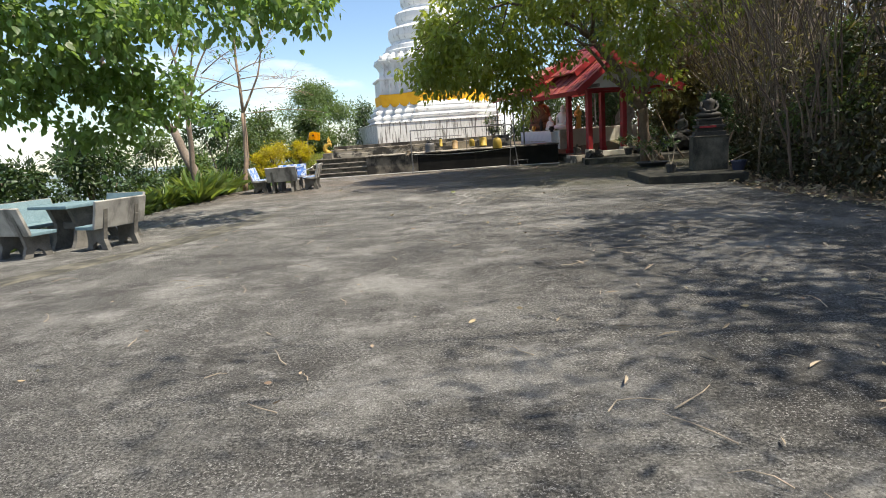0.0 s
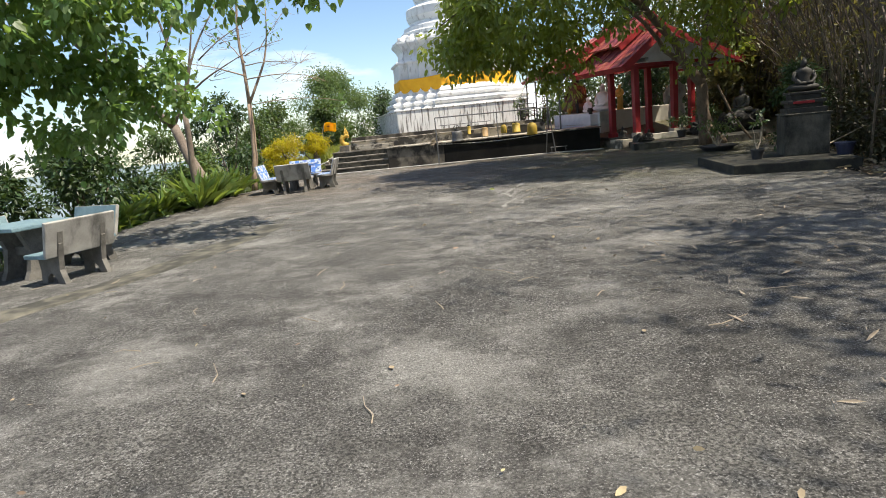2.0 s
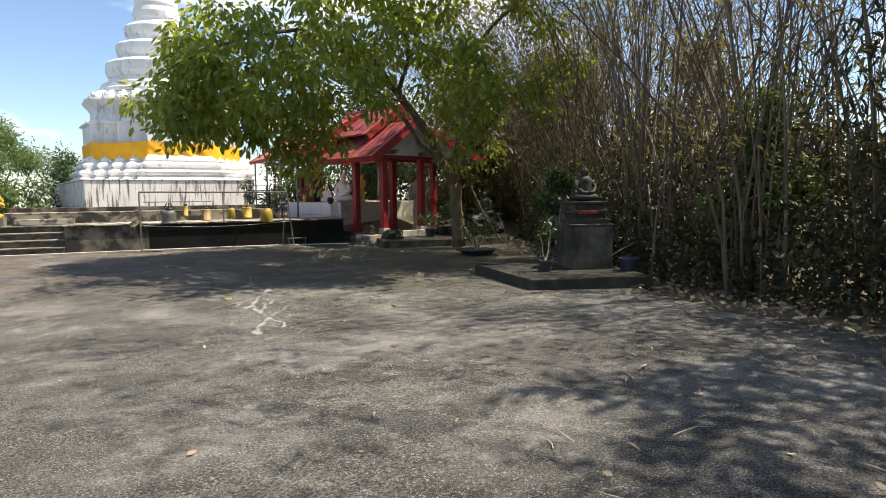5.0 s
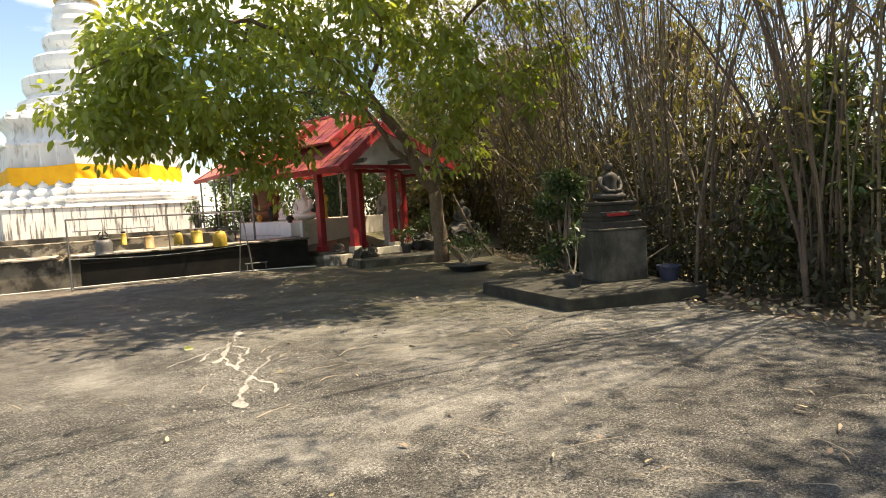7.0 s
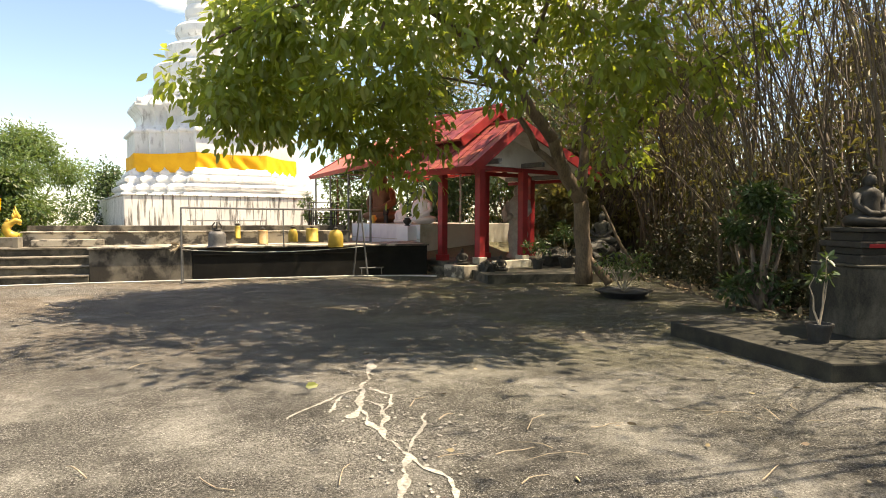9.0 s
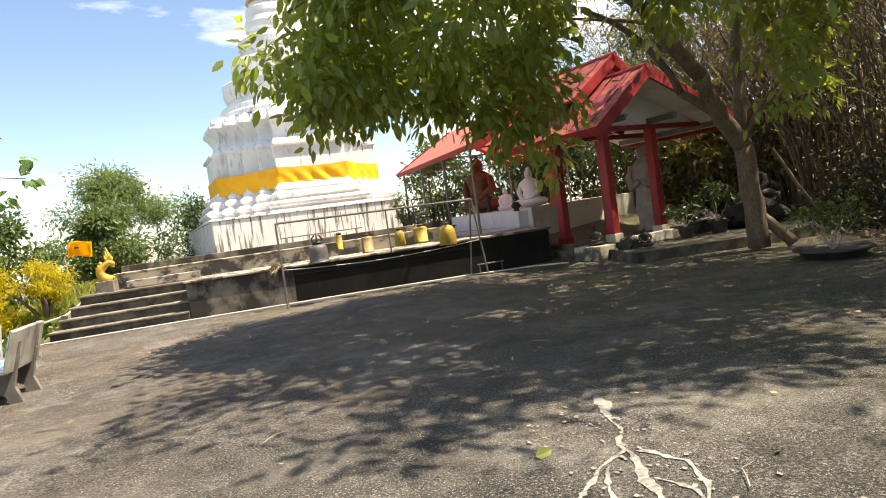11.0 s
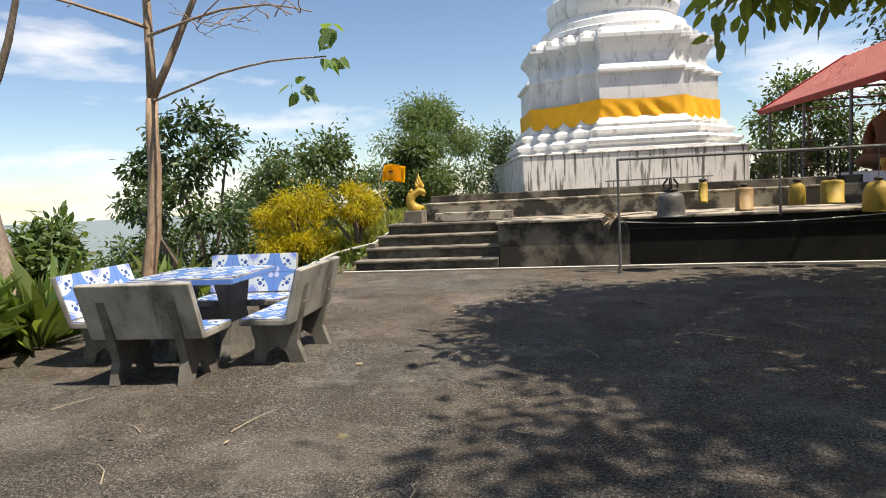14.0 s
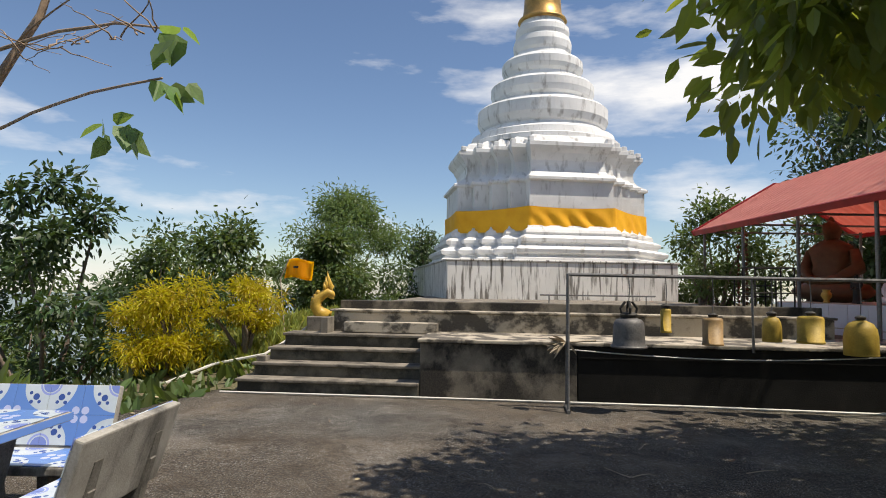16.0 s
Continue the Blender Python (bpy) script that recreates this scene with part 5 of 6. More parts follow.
# the big-leaved tree over the yard; places are from its foot
def build_big_tree():
    foot = Vector((6.95, 21.9, 0.15))
    forks = [((0, 0, -0.1), (-0.1, 0.0, 1.7), 0.19, 0.16), ((-0.1, 0.0, 1.7), (-0.85, -0.1, 2.95), 0.16, 0.13), ((-0.85, -0.1, 2.95), (-1.85, -0.2, 4.1), 0.13, 0.1), ((-0.1, 0, 1.75), (-1.1, 0.15, 2.75), 0.1, 0.07),
             ((-1.1, 0.15, 2.75), (-2.6, 0.5, 4.4), 0.07, 0.04), ((-0.1, 0.0, 1.7), (0.5, 0.5, 5.0), 0.12, 0.07), ((-1.85, -0.2, 4.1), (-4.6, -1.2, 5.2), 0.09, 0.045), ((-1.85, -0.2, 4.1), (-3.4, 1.0, 6.4), 0.08, 0.035),
             ((-4.6, -1.2, 5.2), (-7.6, -1.7, 3.9), 0.045, 0.015), ((-1.85, -0.2, 4.1), (-2.4, -2.6, 4.8), 0.07, 0.03), ((-2.4, -2.6, 4.8), (-3.4, -4.4, 4.6), 0.03, 0.012), ((-1.6, -0.2, 3.85), (-3.6, -0.6, 3.95), 0.04, 0.015),
             ((0.5, 0.5, 5.0), (1.2, -1.5, 6.4), 0.07, 0.03), ((0.5, 0.5, 5.0), (0.2, 1.8, 7.0), 0.07, 0.03), ((0.3, -0.2, 1.6), (1.0, -0.8, 0.0), 0.03, 0.035), ((-0.05, 0.05, 0.6), (0.45, -0.3, -0.1), 0.09, 0.1),
             ((-0.1, 0.0, 1.75), (0.2, -1.2, 3.0), 0.06, 0.02), ((-4.6, -1.2, 5.2), (-5.4, -0.8, 3.2), 0.035, 0.012), ((0.2, -1.2, 3.0), (1.6, -3.2, 4.6), 0.03, 0.012), ((-3.6, -0.6, 3.95), (-4.3, -0.9, 2.8), 0.02, 0.008)]
    rng = random.Random(4)
    lumps = []
    for k in range(200):
        # a broad, flat-bottomed dome that reaches out over the yard
        t, a = rng.random() ** 0.8, rng.uniform(-1, 1)
        x = 1.6 - 9.1 * t
        half = 2.9 * math.sqrt(max(0.05, 1 - (2 * t - 0.9) ** 2 * 0.85))
        y = -0.8 + half * a
        low = 3.5 - 0.9 * t + 0.5 * abs(a)
        high = 8.3 - 3.2 * t ** 2 - 1.6 * a * a
        z = low + (high - low) * rng.random() ** 1.3
        if x > -3.3 and z < 4.7 and y > -2.2:      # open over the porch
            continue
        q = rng.uniform(0.4, 0.75)
        lumps.append(((x, y, z), (q, q, q * 0.7), 78))
    # high clumps above the view, added to throw dappled shade on the yard
    for k in range(175):
        c = (rng.uniform(-5.2, 3.4), rng.uniform(-5.4, 1.0), rng.uniform(6.6, 9.2))
        if noise.noise(Vector((c[0] * 0.55, c[1] * 0.55, 3.1))) > 0.22:
            continue
        lumps.append((c, (0.8, 0.8, 0.5), 90))
    # more unseen clumps, set where their shadows darken the near right yard
    for k in range(62):
        c = (rng.uniform(-1.8, 3.4), rng.uniform(-6.9, -3.4), rng.uniform(6.8, 9.0))
        lumps.append((c, (0.8, 0.8, 0.5), 85))
    for k in range(32):
        c = (rng.uniform(-3.8, -0.8), rng.uniform(-6.8, -3.8), rng.uniform(6.9, 8.8))
        lumps.append((c, (0.7, 0.7, 0.45), 85))
    for c, n in (((-5.6, -1.2, 2.75), 80), ((-6.4, -1.6, 2.9), 80), ((-7.4, -1.8, 3.0), 60), ((-4.4, -0.6, 3.3), 110), ((-8.0, -1.9, 3.3), 50), ((-6.6, 0.2, 3.4), 90), ((-6.0, 0.9, 3.6), 90), ((-5.0, 0.9, 3.6), 90),
                 ((-4.7, -1.1, 2.45), 50), ((-4.3, -0.9, 2.75), 70), ((-5.0, -1.0, 2.7), 60), ((-3.9, -0.6, 2.9), 80), ((-3.5, -0.5, 2.7), 60), ((-3.7, -0.2, 3.3), 80), ((-3.9, -0.4, 3.7), 80),
                 ((0.1, -1.3, 3.0), 80), ((0.2, -1.3, 2.3), 40), ((0.0, -1.5, 3.6), 90), ((0.4, -1.2, 3.5), 70), ((0.6, -0.9, 2.7), 50), ((1.2, -2.4, 4.0), 90), ((1.7, -3.2, 4.5), 90), ((1.0, -2.8, 3.4), 60), ((0.4, -1.6, 4.2), 90), ((-1.7, -2.1, 3.9), 80), ((-1.3, -2.0, 3.5), 80), ((-1.5, -2.3, 2.9), 60), ((-0.9, -2.2, 2.6), 60), ((-0.6, -1.9, 3.1), 80),
                 ((-0.9, -2.4, 3.7), 80), ((-1.2, -2.2, 4.3), 90), ((-0.5, -2.1, 4.1), 90), ((-1.0, -1.9, 2.2), 36), ((-0.3, -2.3, 3.5), 70), ((-1.8, -2.4, 4.6), 90),
                 ((-4.9, -1.0, 2.66), 46), ((-4.56, -1.0, 2.4), 46), ((-4.31, -1.0, 2.04), 46), ((-4.09, -1.0, 2.47), 46), ((-4.85, -1.0, 2.15), 46), ((-4.44, -1.0, 2.82), 46), ((-4.08, -1.0, 1.86), 46), ((-5.14, -1.0, 2.41), 46)):
        lumps.append((c, (0.5, 0.5, 0.38), n))
    tree("broadleaf_tree", "large spreading tree with big glossy green leaves", foot, forks, lumps, L_BROAD, M_BARK_BROWN, 0.22, LEAF_OVAL, 11, 0.9, 0.15)


build_big_tree()


def build_near_tree():
    foot = Vector((-7.75, 20.9, -0.4))
    old = Vector((-0.85, -3.7, -0.1))        # from the foot to the middle of the hanging crown
    forks = [((0, 0, 0), (-1.4, 0.65, 2.6), 0.17, 0.14), ((-1.4, 0.65, 2.6), (-1.9, -2.4, 4.6), 0.13, 0.09), ((-1.9, -2.4, 4.6), (-1.6, -6.6, 5.1), 0.08, 0.04), ((-1.6, -6.6, 5.1), (0.5, -9.0, 5.3), 0.05, 0.02), ((-1.6, -6.6, 5.1), (-2.2, -10.0, 4.9), 0.05, 0.02),
             ((-1.9, -2.4, 4.6), (0.2, -5.4, 4.4), 0.06, 0.03), ((0.2, -5.4, 4.4), (1.6, -7.6, 3.5), 0.03, 0.01), ((0.2, -5.4, 4.4), (3.6, -7.4, 5.5), 0.03, 0.01), ((-1.4, 0.65, 2.6), (-0.4, 0.9, 5.6), 0.06, 0.02)]
    rng = random.Random(9)
    lumps = []
    for k in range(118):
        t, a = rng.random(), rng.uniform(-1, 1)
        c = Vector((-1.3 + 3.9 * t + 0.6 * a, -3.6 - 2.6 * rng.random() + 1.6 * a, 0))
        low = 2.95 + 1.3 * max(0, t - 0.35) * 2
        c.z = low + (6.6 - low) * rng.random() ** 1.1
        q = rng.uniform(0.4, 0.75)
        lumps.append((c, (q, q, q * 0.75), 90))
    for k in range(40):
        c = Vector((1.6 + 5.2 * rng.random(), -5.4 + 2.4 * rng.random(), 4.3 + 1.9 * rng.random()))
        lumps.append((c, (0.5, 0.5, 0.45), 70))
    for c in ((1.2, -3.2, 2.5), (1.8, -3.4, 2.5), (0.6, -3.0, 2.4), (2.3, -3.8, 2.7), (0.2, -2.6, 2.6), (1.4, -2.4, 3.1)):
        lumps.append((Vector(c), (0.5, 0.5, 0.5), 100))
    lumps = [(c + old, r, n) for c, r, n in lumps]
    for k in range(34):                      # the skirt that hangs before the leaning trunk
        t = rng.random()
        c = Vector((-0.45 + 2.05 * t + rng.uniform(-0.4, 0.3), -7.2 + 2.6 * t + rng.uniform(-0.8, 0.8), 3.65 - 0.75 * t + rng.uniform(-0.45, 0.9)))
        lumps.append((c, (0.42, 0.42, 0.4), 62))
    tree("heartleaf_tree", "leaning tree with bright heart-shaped leaves beside the yard", foot, forks, lumps, L_HEART, M_BARK, 0.18, LEAF_HEART, 21, 0.9, 0.2)


build_near_tree()


def build_sapling():
    foot = Vector((-7.05, 21.75, -0.1))
    rng = random.Random(5)
    forks = [((0, 0, 0), (0.17, 0.3, 2.75), 0.095, 0.07), ((0.17, 0.3, 2.75), (0.36, 0.42, 6.8), 0.06, 0.02), ((0.17, 0.3, 2.75), (1.1, 0.4, 5.6), 0.05, 0.012), ((0.17, 0.3, 2.72), (3.55, -2.15, 2.45), 0.016, 0.005),
             ((0.2, 0.3, 3.6), (-1.4, -0.3, 4.1), 0.025, 0.006), ((0.25, 0.35, 4.2), (1.6, 0.0, 4.5), 0.022, 0.005), ((0.24, 0.35, 4.0), (-1.2, 0.7, 5.2), 0.02, 0.005), ((0.3, 0.4, 5.0), (-0.7, 1.0, 6.6), 0.02, 0.005),
             ((0.7, 0.35, 4.3), (1.6, 1.0, 5.6), 0.015, 0.004), ((0.2, 0.3, 3.5), (3.05, -1.25, 3.05), 0.02, 0.005), ((0.22, 0.3, 3.9), (2.45, -1.45, 3.6), 0.018, 0.005), ((1.4, -0.45, 3.35), (2.55, -0.85, 3.9), 0.009, 0.003)]
    for k in range(95):
        a, b, r0, r1 = forks[rng.choice((4, 5, 6, 7, 8, 9, 10, 9, 10, 11, 9, 10, 1, 2))]
        t = rng.uniform(0.35, 1)
        p = Vector(a).lerp(Vector(b), t)
        forks.append((p, p + Vector((rng.uniform(-0.5, 0.5), rng.uniform(-0.5, 0.5), rng.uniform(-0.1, 0.4))), 0.006, 0.002))
    lumps = [((3.6, -2.15, 2.62), (0.08, 0.08, 0.09), 7), ((3.35, -2.05, 2.25), (0.16, 0.1, 0.05), 7), ((3.55, -2.15, 2.45), (0.1, 0.08, 0.07), 6), ((3.15, -1.95, 2.3), (0.05, 0.05, 0.05), 3), ((1.15, 0.3, 4.9), (0.4, 0.4, 0.4), 24),
             ((0.9, 0.6, 5.7), (0.5, 0.4, 0.5), 40), ((-0.4, 0.6, 6.0), (0.6, 0.5, 0.5), 40)]
    tree("bare_tree", "slender pale-barked tree, nearly bare with few heart leaves", foot, forks, lumps, L_HEART, M_BARK_PALE, 0.13, LEAF_HEART, 31, 0.9, 0.2)


build_sapling()


def build_bare_tree():
    rng = random.Random(15)
    forks = [((0, 0, 0), (0.1, -0.1, 2.6), 0.09, 0.07), ((0.1, -0.1, 2.6), (-0.5, 0.1, 5.8), 0.06, 0.015), ((0.1, -0.1, 2.6), (1.2, 0.3, 5.2), 0.05, 0.012), ((0.1, -0.1, 2.9), (1.9, -0.2, 3.9), 0.035, 0.008), ((0.1, -0.1, 3.1), (-1.2, -0.4, 4.4), 0.03, 0.008),
             ((0.6, 0.1, 3.9), (1.9, 0.5, 4.8), 0.02, 0.006), ((-0.2, 0, 4.2), (0.6, 0.4, 6.4), 0.025, 0.006)]
    for k in range(44):
        a, b, r0, r1 = forks[rng.choice((1, 2, 3, 4, 5, 6))]
        p = Vector(a).lerp(Vector(b), rng.uniform(0.3, 1))
        forks.append((p, p + Vector((rng.uniform(-0.7, 0.7), rng.uniform(-0.5, 0.5), rng.uniform(-0.1, 0.5))), 0.008, 0.002))
    tree("bare_tree", "leafless grey tree with many thin twigs by the yard", (-7.4, 18.5, -0.25), forks, [((0.3, 0, 5.4), (0.8, 0.6, 0.6), 40), ((1.2, 0.2, 4.6), (0.6, 0.5, 0.5), 26)], L_HEART, M_BARK, 0.14, LEAF_HEART, 33, 0.9, 0.2)


build_bare_tree()


def bush_tree(name, label, base, top, radius, n, mat, size, seed, shape=LEAF_OVAL, low=0.25, lump=0.38, bark=M_BARK, droop=0.3):
    """A bushy tree: stems that fan out to many uneven lumps of leaves."""
    rng = random.Random(seed)
    limbs, lumps = [], []
    k = max(16, int(radius * 17))
    for i in range(k):
        a, q = rng.uniform(0, 2 * math.pi), rng.random() ** 0.6
        z = top * (low + (1 - low) * rng.random())
        s = math.sin(math.pi * min(1, max(0.12, (z / top - low) / (1 - low) * 0.75 + 0.2)))
        c = (radius * q * s * math.cos(a), radius * q * s * math.sin(a), z - 0.3 * radius * lump)
        r = radius * lump * rng.uniform(0.6, 1.15)
        lumps.append((c, (r, r, r * 0.8), n // k))
        if i < 9:
            limbs.append(((0, 0, 0.0), c, 0.04 + 0.02 * radius, 0.012))
    return tree(name, label, base, limbs, lumps, mat, bark, size, shape, seed, droop, 0.25)


bush_tree("golden_shrub", "golden-yellow leaved shrub by the steps", (-7.35, 26.5, -0.1), 1.75, 0.85, 7000, L_YELLOW, 0.1, 41, LEAF_BLADE * (1, 2.4, 1), 0.3)
bush_tree("golden_shrub", "smaller golden-yellow shrub with bare stems", (-6.3, 26.9, 0.2), 1.4, 0.66, 4200, L_YELLOW, 0.09, 42, LEAF_BLADE * (1, 2.4, 1), 0.5)
bush_tree("broadleaf_shrub", "dark broad-leaved small tree on the slope", (-9.9, 27.0, -1.2), 4.6, 1.45, 4200, L_DARK, 0.17, 43, LEAF_OVAL, 0.25, 0.34)
bush_tree("broadleaf_shrub", "dark broad-leaved shrub on the slope", (-9.4, 29.5, -0.8), 3.2, 1.5, 4200, L_MID, 0.15, 44, LEAF_OVAL, 0.2)
bush_tree("feathery_tree", "rounded pale green fine-leaved tree", (-9.0, 43.0, -0.5), 6.0, 2.8, 24000, L_FINE, 0.2, 45, LEAF_BLADE * (1, 3, 1), 0.15, 0.34)
for k, (x, y, z, h, r, mat) in enumerate(((-10.5, 34.5, -0.8, 4.2, 1.9, L_MID), (-12.8, 36.0, -2.0, 5.4, 2.2, L_DARK), (-8.2, 37.5, -0.2, 3.4, 1.6, L_MID), (-15.5, 33.0, -3.0, 5.6, 2.2, L_MID), (-6.2, 46.0, -0.2, 4.2, 2.0, L_DARK),
                                      (-13.5, 29.0, -2.8, 3.2, 1.8, L_MID), (-12.0, 24.0, -2.2, 2.4, 1.7, L_DARK), (-10.3, 21.0, -1.5, 2.2, 1.4, L_DARK), (-10.4, 18.6, -1.4, 3.7, 1.5, L_DARK), (-10.9, 15.6, -1.8, 3.4, 1.5, L_DARK),
                                      (-12.5, 10.5, -2.2, 3.0, 1.9, L_MID), (-10.2, 12.0, -1.2, 1.9, 1.1, L_MID), (-8.7, 21.95, -0.5, 1.7, 1.0, L_FINE))):
    bush_tree("slope_tree", "bushy dark green tree on the slope below the yard" if mat is L_DARK else "bushy green tree on the slope below the yard", (x, y, z), h, r, 6500, mat, 0.17 if y < 30 else 0.2, 60 + k, LEAF_OVAL, 0.1, 0.4)
bush_tree("back_tree", "tall dark tree behind the shrine hall", (9.5, 38.0, 0.0), 8.5, 3.4, 15000, L_DARK, 0.24, 81, LEAF_OVAL, 0.2)
bush_tree("back_tree", "green tree behind the shrine hall", (6.0, 42.0, 0.0), 5.0, 2.2, 8000, L_MID, 0.22, 82, LEAF_OVAL, 0.1)
bush_tree("back_tree", "tall dense tree beside the shrine hall", (12.5, 33.0, 0.0), 8.0, 3.0, 13000, L_MID, 0.22, 83, LEAF_OVAL, 0.1)
for k, (x, y, h, rad) in enumerate(((14.0, 27.0, 7.0, 2.6), (15.5, 31.0, 8.0, 2.8), (13.5, 37.5, 7.5, 2.6), (17.0, 23.0, 7.0, 2.6), (11.5, 42.0, 6.5, 2.6), (10.8, 28.5, 4.2, 1.5))):
    bush_tree("wood_tree", "dense dark tree of the wood behind the hall", (x, y, -0.1), h, rad, 10000, L_BAMBOO, 0.24, 90 + k, LEAF_OVAL, 0.05)
# backing trees added behind the bamboo to close it off darkly
for k in range(9):
    bush_tree("wood_tree", "dense dark tree of the wood behind the bamboo", (14.5 + 1.8 * (k % 2), -4 + 3.4 * k, -0.1), 3.4, 2.0, 5000, L_SHADED_BRUSH, 0.24, 120 + k, LEAF_OVAL, 0.05)
bush_tree("potted_shrub", "wispy brownish green shrub on the platform", (2.35, 32.0, 1.12), 1.15, 0.42, 900, L_FINE, 0.11, 84, LEAF_BLADE * (1, 2, 1), 0.3)


def strap_clumps():
    rng = np.random.default_rng(17)
    pr = random.Random(17)
    for k in range(15):
        y = 14.2 + 6.0 * k / 14
        x = left_edge(y) - 0.35 - 0.5 * pr.random()
        if 19.0 < y < 21.6:
            x -= 0.55
        c = thing("strap_plant", "clump of long arching green strap leaves", "plant", pose(x, y, land_height(x, y) - 0.03), "strap plants along the edge")
        n = 80
        a = rng.uniform(0, 2 * np.pi, n)
        ways = np.stack([np.cos(a), np.sin(a), rng.uniform(0.25, 1.5, n)], 1)
        p = np.stack([0.08 * np.cos(a), 0.08 * np.sin(a), rng.uniform(0.1, 0.3, n)], 1)
        leaves("foliage", p, ways, rng.uniform(0.45, 0.85, n), L_STRAP, c, LEAF_BLADE, 100 + k)
    for k, (x, y) in enumerate(((-8.2, 23.6), (-8.7, 22.4), (-8.6, 24.6), (-7.0, 18.3), (-7.6, 18.8), (-7.5, 19.6), (-7.3, 19.1), (-8.1, 19.3), (-7.2, 20.4), (-7.9, 20.2), (-8.3, 18.4), (-7.1, 17.8), (-7.7, 21.0))):
        c = thing("strap_plant", "clump of long arching green strap leaves", "plant", pose(x, y, land_height(x, y) - 0.03), "strap plants along the edge")
        n = 60
        a = rng.uniform(0, 2 * np.pi, n)
        leaves("foliage", np.stack([0.06 * np.cos(a), 0.06 * np.sin(a), rng.uniform(0.05, 0.25, n)], 1), np.stack([np.cos(a), np.sin(a), rng.uniform(0.5, 2.4, n)], 1), rng.uniform(0.55, 1.0, n), L_STRAP, c, LEAF_BLADE, 200 + k)


strap_clumps()


def grass_patch():
    rng = np.random.default_rng(23)
    n = 5200
    x, y = rng.uniform(-9.5, -4.95, n), rng.uniform(26.3, 33, n)
    keep = ~((x > -5.9) & (y < 27.0))
    x, y = x[keep], y[keep]
    p = np.stack([x, y, [land_height(a, b) - 0.02 for a, b in zip(x, y)]], 1)
    tagged(leaves("grass", p, rng.normal(size=(len(p), 3)) * 0.5 + (0, 0, 1.1), rng.uniform(0.15, 0.4, len(p)), L_GRASS, None, LEAF_BLADE * (1, 1.6, 1), 24), "bright sunlit grass on the bank", "grass", kind="stuff")
    n = 4200
    y = rng.uniform(-4, 27, n)
    x = np.array([left_edge(v) for v in y]) - rng.random(n) ** 1.5 * 2.4 + 0.05
    p = np.stack([x, y, [land_height(a, b) - 0.02 for a, b in zip(x, y)]], 1)
    tagged(leaves("weeds", p, rng.normal(size=(n, 3)) * 0.8 + (0, 0, 0.8), rng.uniform(0.1, 0.35, n), L_MID, None, LEAF_OVAL, 25), "low green weeds along the yard edge", "weeds", kind="stuff")


grass_patch()


